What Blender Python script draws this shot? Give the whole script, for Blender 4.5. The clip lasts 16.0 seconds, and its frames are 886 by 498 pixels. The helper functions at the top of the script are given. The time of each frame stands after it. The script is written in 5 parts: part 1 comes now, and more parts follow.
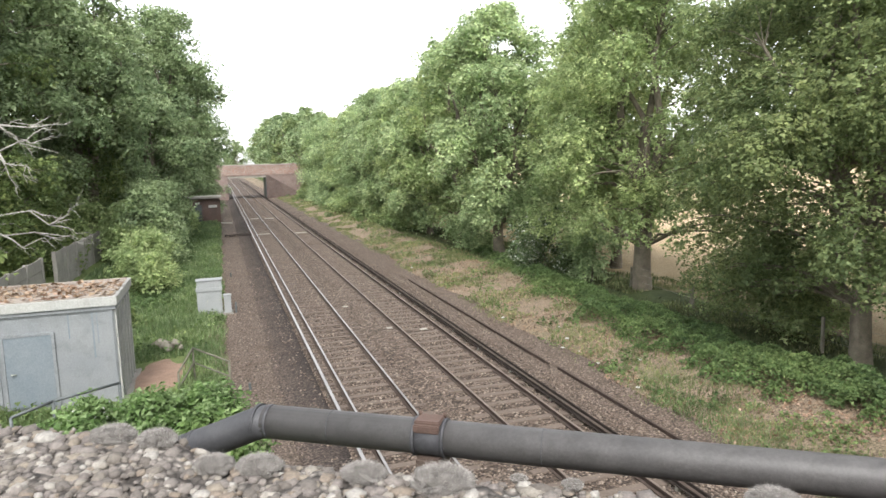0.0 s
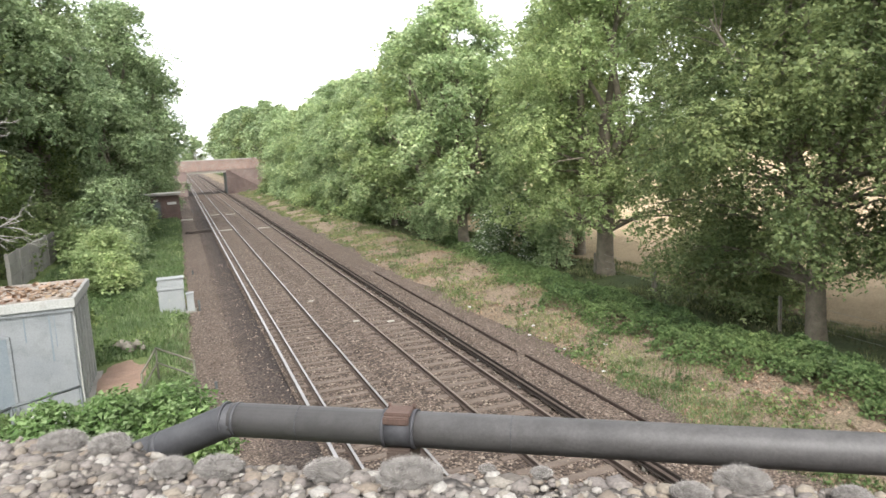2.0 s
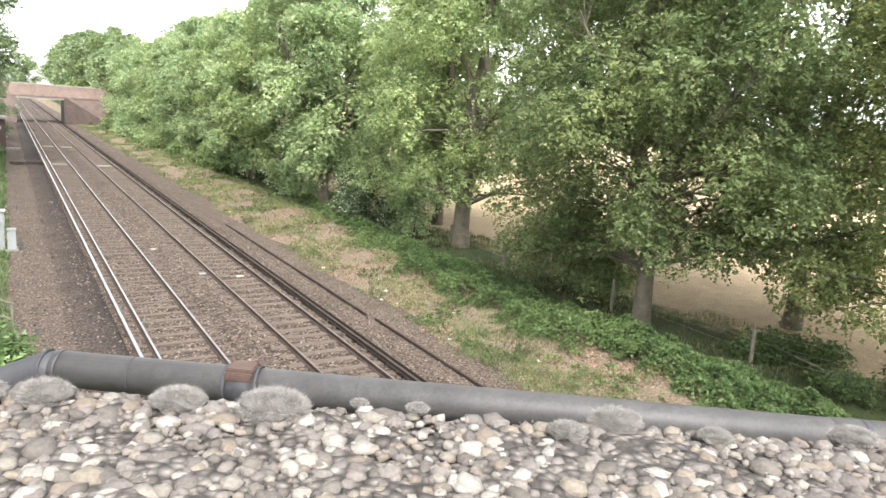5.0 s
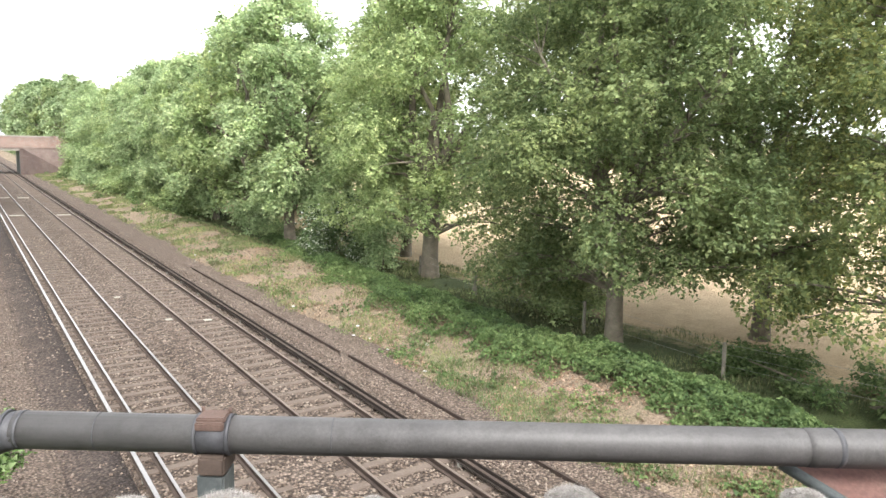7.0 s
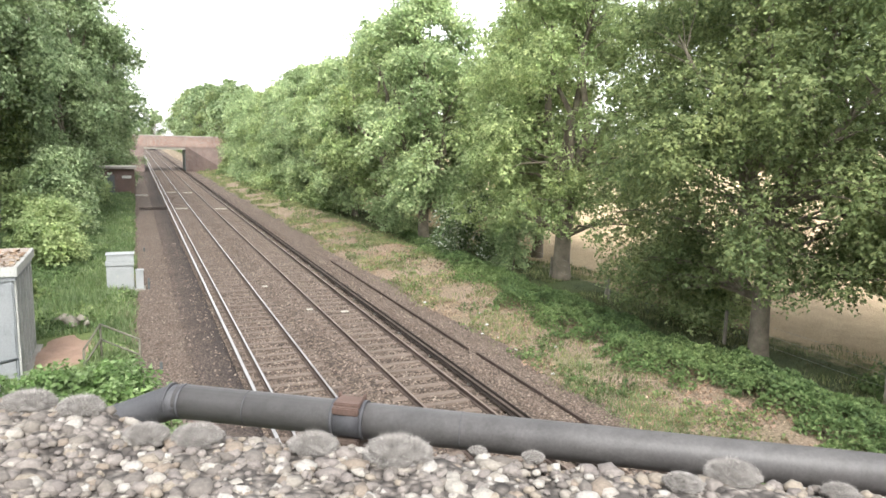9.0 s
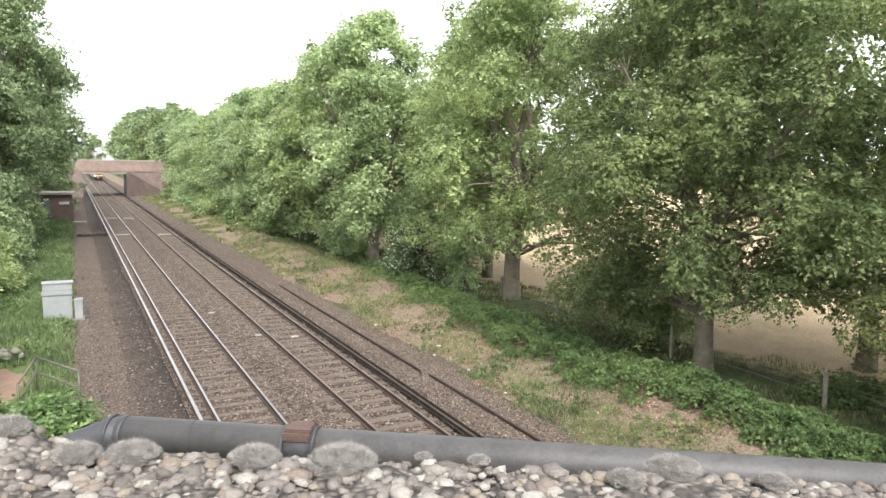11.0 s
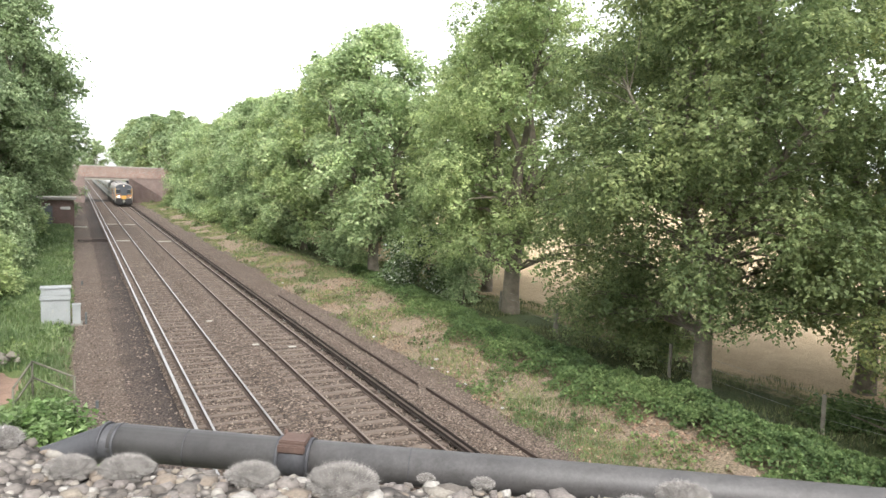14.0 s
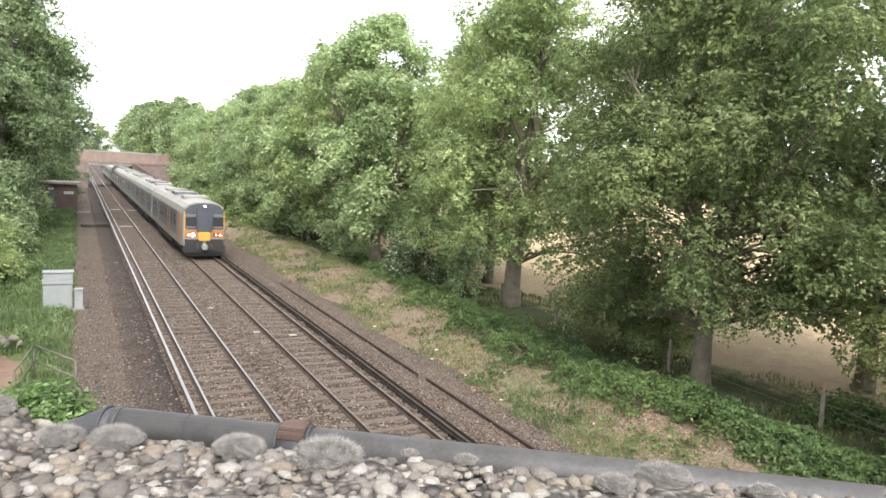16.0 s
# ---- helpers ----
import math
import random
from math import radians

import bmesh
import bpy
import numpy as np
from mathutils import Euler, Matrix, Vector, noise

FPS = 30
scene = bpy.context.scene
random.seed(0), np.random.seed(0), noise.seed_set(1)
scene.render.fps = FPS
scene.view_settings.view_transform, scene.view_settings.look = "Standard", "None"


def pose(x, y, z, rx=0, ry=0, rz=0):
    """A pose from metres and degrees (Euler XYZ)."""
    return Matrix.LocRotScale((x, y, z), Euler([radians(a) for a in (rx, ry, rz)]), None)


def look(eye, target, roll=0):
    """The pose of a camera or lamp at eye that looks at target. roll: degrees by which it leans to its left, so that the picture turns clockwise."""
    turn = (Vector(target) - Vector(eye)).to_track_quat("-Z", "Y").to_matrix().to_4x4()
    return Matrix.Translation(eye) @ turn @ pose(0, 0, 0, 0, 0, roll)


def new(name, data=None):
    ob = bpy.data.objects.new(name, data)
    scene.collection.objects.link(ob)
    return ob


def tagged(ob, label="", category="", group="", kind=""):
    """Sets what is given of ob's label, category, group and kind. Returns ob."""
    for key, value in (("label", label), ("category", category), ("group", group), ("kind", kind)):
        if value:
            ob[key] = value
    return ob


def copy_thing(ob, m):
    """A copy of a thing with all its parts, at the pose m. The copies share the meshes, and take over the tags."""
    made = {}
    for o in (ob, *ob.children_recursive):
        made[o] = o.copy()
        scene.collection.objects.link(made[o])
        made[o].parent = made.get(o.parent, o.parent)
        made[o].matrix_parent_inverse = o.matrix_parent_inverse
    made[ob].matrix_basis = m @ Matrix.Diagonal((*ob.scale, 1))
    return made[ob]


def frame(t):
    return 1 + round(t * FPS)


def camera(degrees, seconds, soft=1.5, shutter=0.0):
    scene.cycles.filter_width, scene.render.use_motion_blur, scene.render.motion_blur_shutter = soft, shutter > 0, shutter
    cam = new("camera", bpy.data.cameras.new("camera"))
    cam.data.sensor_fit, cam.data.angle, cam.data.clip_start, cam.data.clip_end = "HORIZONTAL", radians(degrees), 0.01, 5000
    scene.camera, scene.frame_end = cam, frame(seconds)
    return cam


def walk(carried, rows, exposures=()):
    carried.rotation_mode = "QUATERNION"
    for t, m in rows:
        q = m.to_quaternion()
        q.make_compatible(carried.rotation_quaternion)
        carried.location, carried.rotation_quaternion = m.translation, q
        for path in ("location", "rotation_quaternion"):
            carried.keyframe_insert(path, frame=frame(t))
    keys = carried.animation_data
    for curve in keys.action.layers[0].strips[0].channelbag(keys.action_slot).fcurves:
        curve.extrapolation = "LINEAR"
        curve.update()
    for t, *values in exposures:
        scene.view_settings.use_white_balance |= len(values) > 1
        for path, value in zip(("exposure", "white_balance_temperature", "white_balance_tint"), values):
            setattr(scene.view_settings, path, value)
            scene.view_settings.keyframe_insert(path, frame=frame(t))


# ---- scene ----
cam = camera(65.8, 16.0, soft=1.5, shutter=0.35)
# seconds, eye x, y, z, then yaw, pitch and roll in degrees
PATH = [
    (0, -3.0733, 0.5253, 6.6520, -17.855, -7.524, -1.661),
    (0.5, -3.0778, 0.5249, 6.6484, -16.813, -8.256, -0.907),
    (1, -3.0761, 0.5257, 6.6514, -19.043, -7.900, -0.740),
    (1.5, -3.0782, 0.5215, 6.6470, -19.022, -8.586, 2.891),
    (2, -3.0701, 0.5306, 6.6500, -20.763, -8.395, -2.836),
    (2.5, -3.0672, 0.5352, 6.6459, -23.180, -9.234, -1.781),
    (3, -3.0671, 0.5393, 6.6471, -23.981, -9.399, -3.304),
    (3.5, -3.0759, 0.5396, 6.6486, -24.107, -7.811, -1.567),
    (4, -3.0756, 0.5453, 6.6391, -28.396, -9.415, 1.357),
    (4.5, -3.0747, 0.5430, 6.6381, -31.102, -11.248, 1.575),
    (5, -3.0723, 0.5474, 6.6346, -32.835, -11.211, 4.173),
    (5.2, -3.0723, 0.5474, 6.6346, -33.243, -10.225, 3.648),
    (7.3, -3.0629, 0.5450, 6.6529, -35.449, -8.499, 1.591),
    (7.5, -3.0589, 0.5535, 6.6406, -36.283, -9.072, 2.806),
    (8, -3.0615, 0.5540, 6.6445, -37.987, -8.742, 2.173),
    (8.5, -3.0716, 0.5431, 6.6441, -33.043, -9.289, -0.047),
    (9, -3.0815, 0.5397, 6.6434, -24.262, -8.838, 1.543),
    (9.2, -3.0815, 0.5397, 6.6434, -26.752, -6.821, 0.741),
    (11.3, -3.0793, 0.5375, 6.6381, -28.411, -6.959, 1.030),
    (11.5, -3.0793, 0.5375, 6.6381, -26.480, -6.664, 1.553),
    (12, -3.0781, 0.5442, 6.6380, -27.313, -6.318, 1.532),
    (12.5, -3.0775, 0.5385, 6.6357, -27.835, -6.692, 2.132),
    (13, -3.0777, 0.5366, 6.6362, -27.325, -6.328, 1.535),
    (13.5, -3.0791, 0.5395, 6.6354, -27.899, -6.867, 2.644),
    (14, -3.0792, 0.5431, 6.6385, -28.381, -5.845, 2.261),
    (14.5, -3.0779, 0.5389, 6.6351, -28.828, -6.086, 3.478),
    (15, -3.0799, 0.5354, 6.6341, -27.251, -5.847, 3.248),
    (15.5, -3.0734, 0.5449, 6.6353, -28.875, -6.776, 2.270),
    (16, -3.0766, 0.5384, 6.6355, -28.237, -6.585, 3.250),
]
walk(cam, [(t, pose(x, y, z, 90 + pitch, 0, yaw) @ pose(0, 0, 0, 0, 0, roll)) for t, x, y, z, yaw, pitch, roll in PATH],
     exposures=[(t, e + 0.2, 6400, 10) for t, e in ((0, 1.72), (1.5, 1.8), (3.5, 1.88), (5, 2.18), (8, 2.24), (8.5, 2.37), (9, 2.1), (11.5, 1.92), (16, 1.86))])

# ---- light ----
world = bpy.data.worlds.new("overcast_sky")
scene.world = world
world.use_nodes = True
wn, wl = world.node_tree.nodes, world.node_tree.links
wn.clear()
sky = wn.new("ShaderNodeTexSky")
sky.sky_type = "NISHITA"
sky.sun_disc = False
sky.sun_elevation, sky.sun_rotation = radians(50), radians(198)
sky.air_density, sky.dust_density, sky.ozone_density = 1.0, 1.6, 1.0
grey = wn.new("ShaderNodeHueSaturation")
grey.inputs["Saturation"].default_value = 0.12
back = wn.new("ShaderNodeBackground")
back.inputs["Strength"].default_value = 0.15
wout = wn.new("ShaderNodeOutputWorld")
wl.new(sky.outputs[0], grey.inputs["Color"])
wl.new(grey.outputs[0], back.inputs[0])
wl.new(back.outputs[0], wout.inputs[0])
sun = new("sun", bpy.data.lights.new("sun", "SUN"))
sun.data.energy, sun.data.angle, sun.data.color = 1.0, radians(22), (1.0, 0.96, 0.9)
sun.matrix_world = look((0, 0, 60), (Vector((0, 0, 60)) - Vector((math.sin(radians(198)) * math.cos(radians(50)), math.cos(radians(198)) * math.cos(radians(50)), math.sin(radians(50))))))

# ---- materials ----
def shader(name):
    m = bpy.data.materials.new(name)
    m.use_nodes = True
    nt = m.node_tree
    return m, nt.nodes, nt.links, nt.nodes["Principled BSDF"]


def noise_node(n, l, scale, detail=6.0, rough=0.6, vec=None):
    t = n.new("ShaderNodeTexNoise")
    t.inputs["Scale"].default_value, t.inputs["Detail"].default_value, t.inputs["Roughness"].default_value = scale, detail, rough
    if vec is not None:
        l.new(vec, t.inputs["Vector"])
    return t.outputs["Fac"]


def span(n, l, fac, lo, hi, a=0.0, b=1.0):
    r = n.new("ShaderNodeMapRange")
    for key, v in (("From Min", lo), ("From Max", hi), ("To Min", a), ("To Max", b)):
        r.inputs[key].default_value = v
    l.new(fac, r.inputs["Value"])
    return r.outputs[0]


def blend(n, l, fac, a, b, how="MIX"):
    x = n.new("ShaderNodeMix")
    x.data_type, x.blend_type = "RGBA", how
    if isinstance(fac, (int, float)):
        x.inputs[0].default_value = fac
    else:
        l.new(fac, x.inputs[0])
    for v, k in ((a, 6), (b, 7)):
        if isinstance(v, tuple):
            x.inputs[k].default_value = (*v, 1)
        else:
            l.new(v, x.inputs[k])
    return x.outputs[2]


def bumped(n, l, bs, height, strength, depth):
    b = n.new("ShaderNodeBump")
    b.inputs["Strength"].default_value, b.inputs["Distance"].default_value = strength, depth
    l.new(height, b.inputs["Height"])
    l.new(b.outputs[0], bs.inputs["Normal"])


def mat(name, a, b, scale=3.0, fine=40.0, rough=0.8, metal=0.0, bump=0.25, depth=0.01, dirt=None, amount=0.5, island=0.0, spec=0.4):
    """Two tones in soft patches, fine grain, relief, and stains of a third tone."""
    m, n, l, bs = shader(name)
    co = n.new("ShaderNodeTexCoord").outputs["Object"]
    big, small = noise_node(n, l, scale, vec=co), noise_node(n, l, fine, vec=co)
    col = blend(n, l, span(n, l, big, 0.35, 0.65), a, b)
    if dirt:
        spots = noise_node(n, l, scale * 2.3, 8.0, 0.7, co)
        col = blend(n, l, span(n, l, spots, 0.5, 0.72, 0.0, amount), col, dirt)
    g = n.new("ShaderNodeHueSaturation")
    l.new(span(n, l, small, 0.25, 0.75, 0.72, 1.22), g.inputs["Value"])
    l.new(col, g.inputs["Color"])
    col = g.outputs[0]
    if island:
        h = n.new("ShaderNodeHueSaturation")
        rnd = n.new("ShaderNodeNewGeometry").outputs["Random Per Island"]
        l.new(span(n, l, rnd, 0, 1, 1 - island, 1 + island), h.inputs["Value"])
        l.new(col, h.inputs["Color"])
        col = h.outputs[0]
    l.new(col, bs.inputs["Base Color"])
    l.new(span(n, l, small, 0.2, 0.8, max(0.05, rough - 0.12), min(1.0, rough + 0.1)), bs.inputs["Roughness"])
    bs.inputs["Metallic"].default_value = metal
    bs.inputs["Specular IOR Level"].default_value = spec
    bumped(n, l, bs, small, bump, depth)
    return m


def leafy(name, dark, mid, light, through_light=0.4, pale=0.0):
    """Leaves: each its own green, a little light passing through."""
    m, n, l, bs = shader(name)
    rnd = n.new("ShaderNodeNewGeometry").outputs["Random Per Island"]
    ramp = n.new("ShaderNodeValToRGB")
    e = ramp.color_ramp.elements
    e[0].position, e[0].color = 0.0, (*dark, 1)
    e[1].position, e[1].color = 1.0, (*light, 1)
    k = e.new(0.5)
    k.color = (*mid, 1)
    if pale:
        e.new(1 - pale).color = (*light, 1)
        e[len(e) - 1].color = (0.75, 0.76, 0.7, 1)
    l.new(rnd, ramp.inputs[0])
    patch = noise_node(n, l, 0.35, 3.0, 0.5, n.new("ShaderNodeTexCoord").outputs["Object"])
    hs = n.new("ShaderNodeHueSaturation")
    tuft = noise_node(n, l, 1.6, 2.0, 0.5, n.new("ShaderNodeTexCoord").outputs["Object"])
    both = n.new("ShaderNodeMath")
    both.operation = "MULTIPLY"
    l.new(span(n, l, patch, 0.35, 0.65, 0.8, 1.2), both.inputs[0])
    l.new(span(n, l, tuft, 0.3, 0.7, 0.7, 1.3), both.inputs[1])
    l.new(both.outputs[0], hs.inputs["Value"])
    l.new(span(n, l, patch, 0.3, 0.7, 0.515, 0.485), hs.inputs["Hue"])
    l.new(ramp.outputs[0], hs.inputs["Color"])
    l.new(hs.outputs[0], bs.inputs["Base Color"])
    bs.inputs["Roughness"].default_value = 0.6
    bs.inputs["Specular IOR Level"].default_value = 0.22
    tr = n.new("ShaderNodeBsdfTranslucent")
    l.new(hs.outputs[0], tr.inputs[0])
    mx = n.new("ShaderNodeMixShader")
    mx.inputs[0].default_value = through_light
    l.new(bs.outputs[0], mx.inputs[1])
    l.new(tr.outputs[0], mx.inputs[2])
    l.new(mx.outputs[0], n["Material Output"].inputs[0])
    return m


def cells(name, tones, size, rough=0.9, strength=0.9, depth=0.02, patch=None, soot=None):
    """A bed of small stones, with the shade of their gaps put into the colour."""
    m, n, l, bs = shader(name)
    co = n.new("ShaderNodeTexCoord").outputs["Object"]
    v = n.new("ShaderNodeTexVoronoi")
    v.inputs["Scale"].default_value = 1 / size
    l.new(co, v.inputs["Vector"])
    ramp = n.new("ShaderNodeValToRGB")
    ramp.color_ramp.interpolation = "LINEAR"
    e = ramp.color_ramp.elements
    e[0].color, e[1].color = (*tones[0], 1), (*tones[-1], 1)
    for i, c in enumerate(tones[1:-1]):
        e.new((i + 1) / (len(tones) - 1)).color = (*c, 1)
    sep = n.new("ShaderNodeSeparateColor")
    l.new(v.outputs["Color"], sep.inputs[0])
    l.new(sep.outputs[0], ramp.inputs[0])
    col = ramp.outputs[0]
    big = noise_node(n, l, 0.5, 6.0, 0.65, co)
    if patch:
        col = blend(n, l, span(n, l, big, 0.42, 0.66, 0.0, 0.75), col, patch)
    if soot:
        # brake dust settled along the rail, thinning away from it
        xyz, wav = n.new("ShaderNodeSeparateXYZ"), n.new("ShaderNodeMath")
        l.new(co, xyz.inputs[0])
        wav.operation = "MULTIPLY_ADD"
        l.new(noise_node(n, l, 0.9, 8.0, 0.7, co), wav.inputs[0])
        wav.inputs[1].default_value = 1.6
        l.new(xyz.outputs[0], wav.inputs[2])
        col = blend(n, l, span(n, l, wav.outputs[0], -1.35, 0.35, 0.0, 0.85), col, soot)
    # Stone middles lightened and crevices darkened: painted shade between the stones.
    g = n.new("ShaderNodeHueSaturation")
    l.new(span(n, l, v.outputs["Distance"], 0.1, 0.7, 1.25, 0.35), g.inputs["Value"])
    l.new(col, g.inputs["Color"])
    l.new(g.outputs[0], bs.inputs["Base Color"])
    bs.inputs["Roughness"].default_value = rough
    bs.inputs["Specular IOR Level"].default_value = 0.25
    bumped(n, l, bs, span(n, l, v.outputs["Distance"], 0, 0.8, 1, 0), strength, depth)
    return m


def island_tones(name, tones, rough=0.8, fine=200.0, bump=0.3, depth=0.001):
    """Loose stones, each of one of several tones."""
    m, n, l, bs = shader(name)
    rnd = n.new("ShaderNodeNewGeometry").outputs["Random Per Island"]
    ramp = n.new("ShaderNodeValToRGB")
    ramp.color_ramp.interpolation = "CONSTANT"
    e = ramp.color_ramp.elements
    e[0].color = (*tones[0], 1)
    e[1].position, e[1].color = 1 / len(tones), (*tones[1], 1)
    for i, c in enumerate(tones[2:]):
        e.new((i + 2) / len(tones)).color = (*c, 1)
    l.new(rnd, ramp.inputs[0])
    small = noise_node(n, l, fine, 4.0, 0.6, n.new("ShaderNodeTexCoord").outputs["Object"])
    g = n.new("ShaderNodeHueSaturation")
    l.new(span(n, l, small, 0.25, 0.75, 0.65, 1.25), g.inputs["Value"])
    l.new(ramp.outputs[0], g.inputs["Color"])
    l.new(g.outputs[0], bs.inputs["Base Color"])
    bs.inputs["Roughness"].default_value = rough
    bumped(n, l, bs, small, bump, depth)
    return m


def glow(name, colour, strength):
    m, n, l, bs = shader(name)
    bs.inputs["Base Color"].default_value = (*colour, 1)
    bs.inputs["Emission Color"].default_value = (*colour, 1)
    bs.inputs["Emission Strength"].default_value = strength
    return m


def ground_material():
    """Worn earth by the line, dry litter and grass on the banks, grass painted in tree shade, a mown field beyond the
    trees.
    """
    m, n, l, bs = shader("earth_and_grass")
    co = n.new("ShaderNodeTexCoord").outputs["Object"]
    xyz = n.new("ShaderNodeSeparateXYZ")
    l.new(co, xyz.inputs[0])
    big, mid, small = noise_node(n, l, 0.18, vec=co), noise_node(n, l, 1.3, 8.0, 0.7, co), noise_node(n, l, 18.0, 8.0, 0.75, co)
    wav = n.new("ShaderNodeMath")
    wav.operation = "MULTIPLY_ADD"
    l.new(mid, wav.inputs[0])
    wav.inputs[1].default_value = 3.0
    l.new(xyz.outputs[0], wav.inputs[2])
    x = wav.outputs[0]
    earth = blend(n, l, mid, (0.11, 0.083, 0.064), (0.2, 0.156, 0.122))
    litter = blend(n, l, span(n, l, small, 0.35, 0.65), (0.1, 0.074, 0.053), (0.29, 0.225, 0.165))
    grass = blend(n, l, span(n, l, mid, 0.3, 0.7), (0.075, 0.105, 0.035), (0.14, 0.175, 0.065))
    shade_toned_grass = blend(n, l, span(n, l, mid, 0.3, 0.7), (0.04, 0.055, 0.022), (0.08, 0.1, 0.038))
    field = blend(n, l, span(n, l, mid, 0.3, 0.7), (0.34, 0.255, 0.155), (0.46, 0.35, 0.22))
    bank = blend(n, l, span(n, l, big, 0.52, 0.75, 0.0, 0.6), litter, grass)
    bank = blend(n, l, span(n, l, mid, 0.5, 0.7, 0.0, 0.4), bank, (0.11, 0.11, 0.052))
    col = blend(n, l, span(n, l, x, -2.6, -1.4), grass, earth)
    col = blend(n, l, span(n, l, x, 8.0, 9.5), col, bank)
    # The trees' shade is put into the ground colour along this strip.
    col = blend(n, l, span(n, l, x, 12.5, 15.0), col, shade_toned_grass)
    col = blend(n, l, span(n, l, x, 18.6, 19.8), col, field)
    g = n.new("ShaderNodeHueSaturation")
    l.new(span(n, l, small, 0.3, 0.7, 0.45, 1.5), g.inputs["Value"])
    l.new(col, g.inputs["Color"])
    l.new(g.outputs[0], bs.inputs["Base Color"])
    bs.inputs["Roughness"].default_value = 0.95
    bs.inputs["Specular IOR Level"].default_value = 0.15
    bumped(n, l, bs, small, 0.8, 0.08)
    return m


def brick_material(name, a, b, mortar, across):
    """Weathered brickwork seen from far off; across: which axes run along the courses."""
    m, n, l, bs = shader(name)
    co = n.new("ShaderNodeTexCoord").outputs["Object"]
    sep, com = n.new("ShaderNodeSeparateXYZ"), n.new("ShaderNodeCombineXYZ")
    l.new(co, sep.inputs[0])
    l.new(sep.outputs[across], com.inputs[0])
    l.new(sep.outputs[2], com.inputs[1])
    t = n.new("ShaderNodeTexBrick")
    l.new(com.outputs[0], t.inputs["Vector"])
    for key, v in (("Scale", 1.0), ("Brick Width", 0.225), ("Row Height", 0.075), ("Mortar Size", 0.01)):
        t.inputs[key].default_value = v
    for key, v in (("Color1", a), ("Color2", b), ("Mortar", mortar)):
        t.inputs[key].default_value = (*v, 1)
    soot = noise_node(n, l, 0.7, 8.0, 0.7, co)
    g = n.new("ShaderNodeHueSaturation")
    l.new(span(n, l, soot, 0.3, 0.7, 0.65, 1.2), g.inputs["Value"])
    l.new(t.outputs["Color"], g.inputs["Color"])
    l.new(g.outputs[0], bs.inputs["Base Color"])
    bs.inputs["Roughness"].default_value = 0.9
    bumped(n, l, bs, t.outputs["Fac"], -0.4, 0.01)
    return m


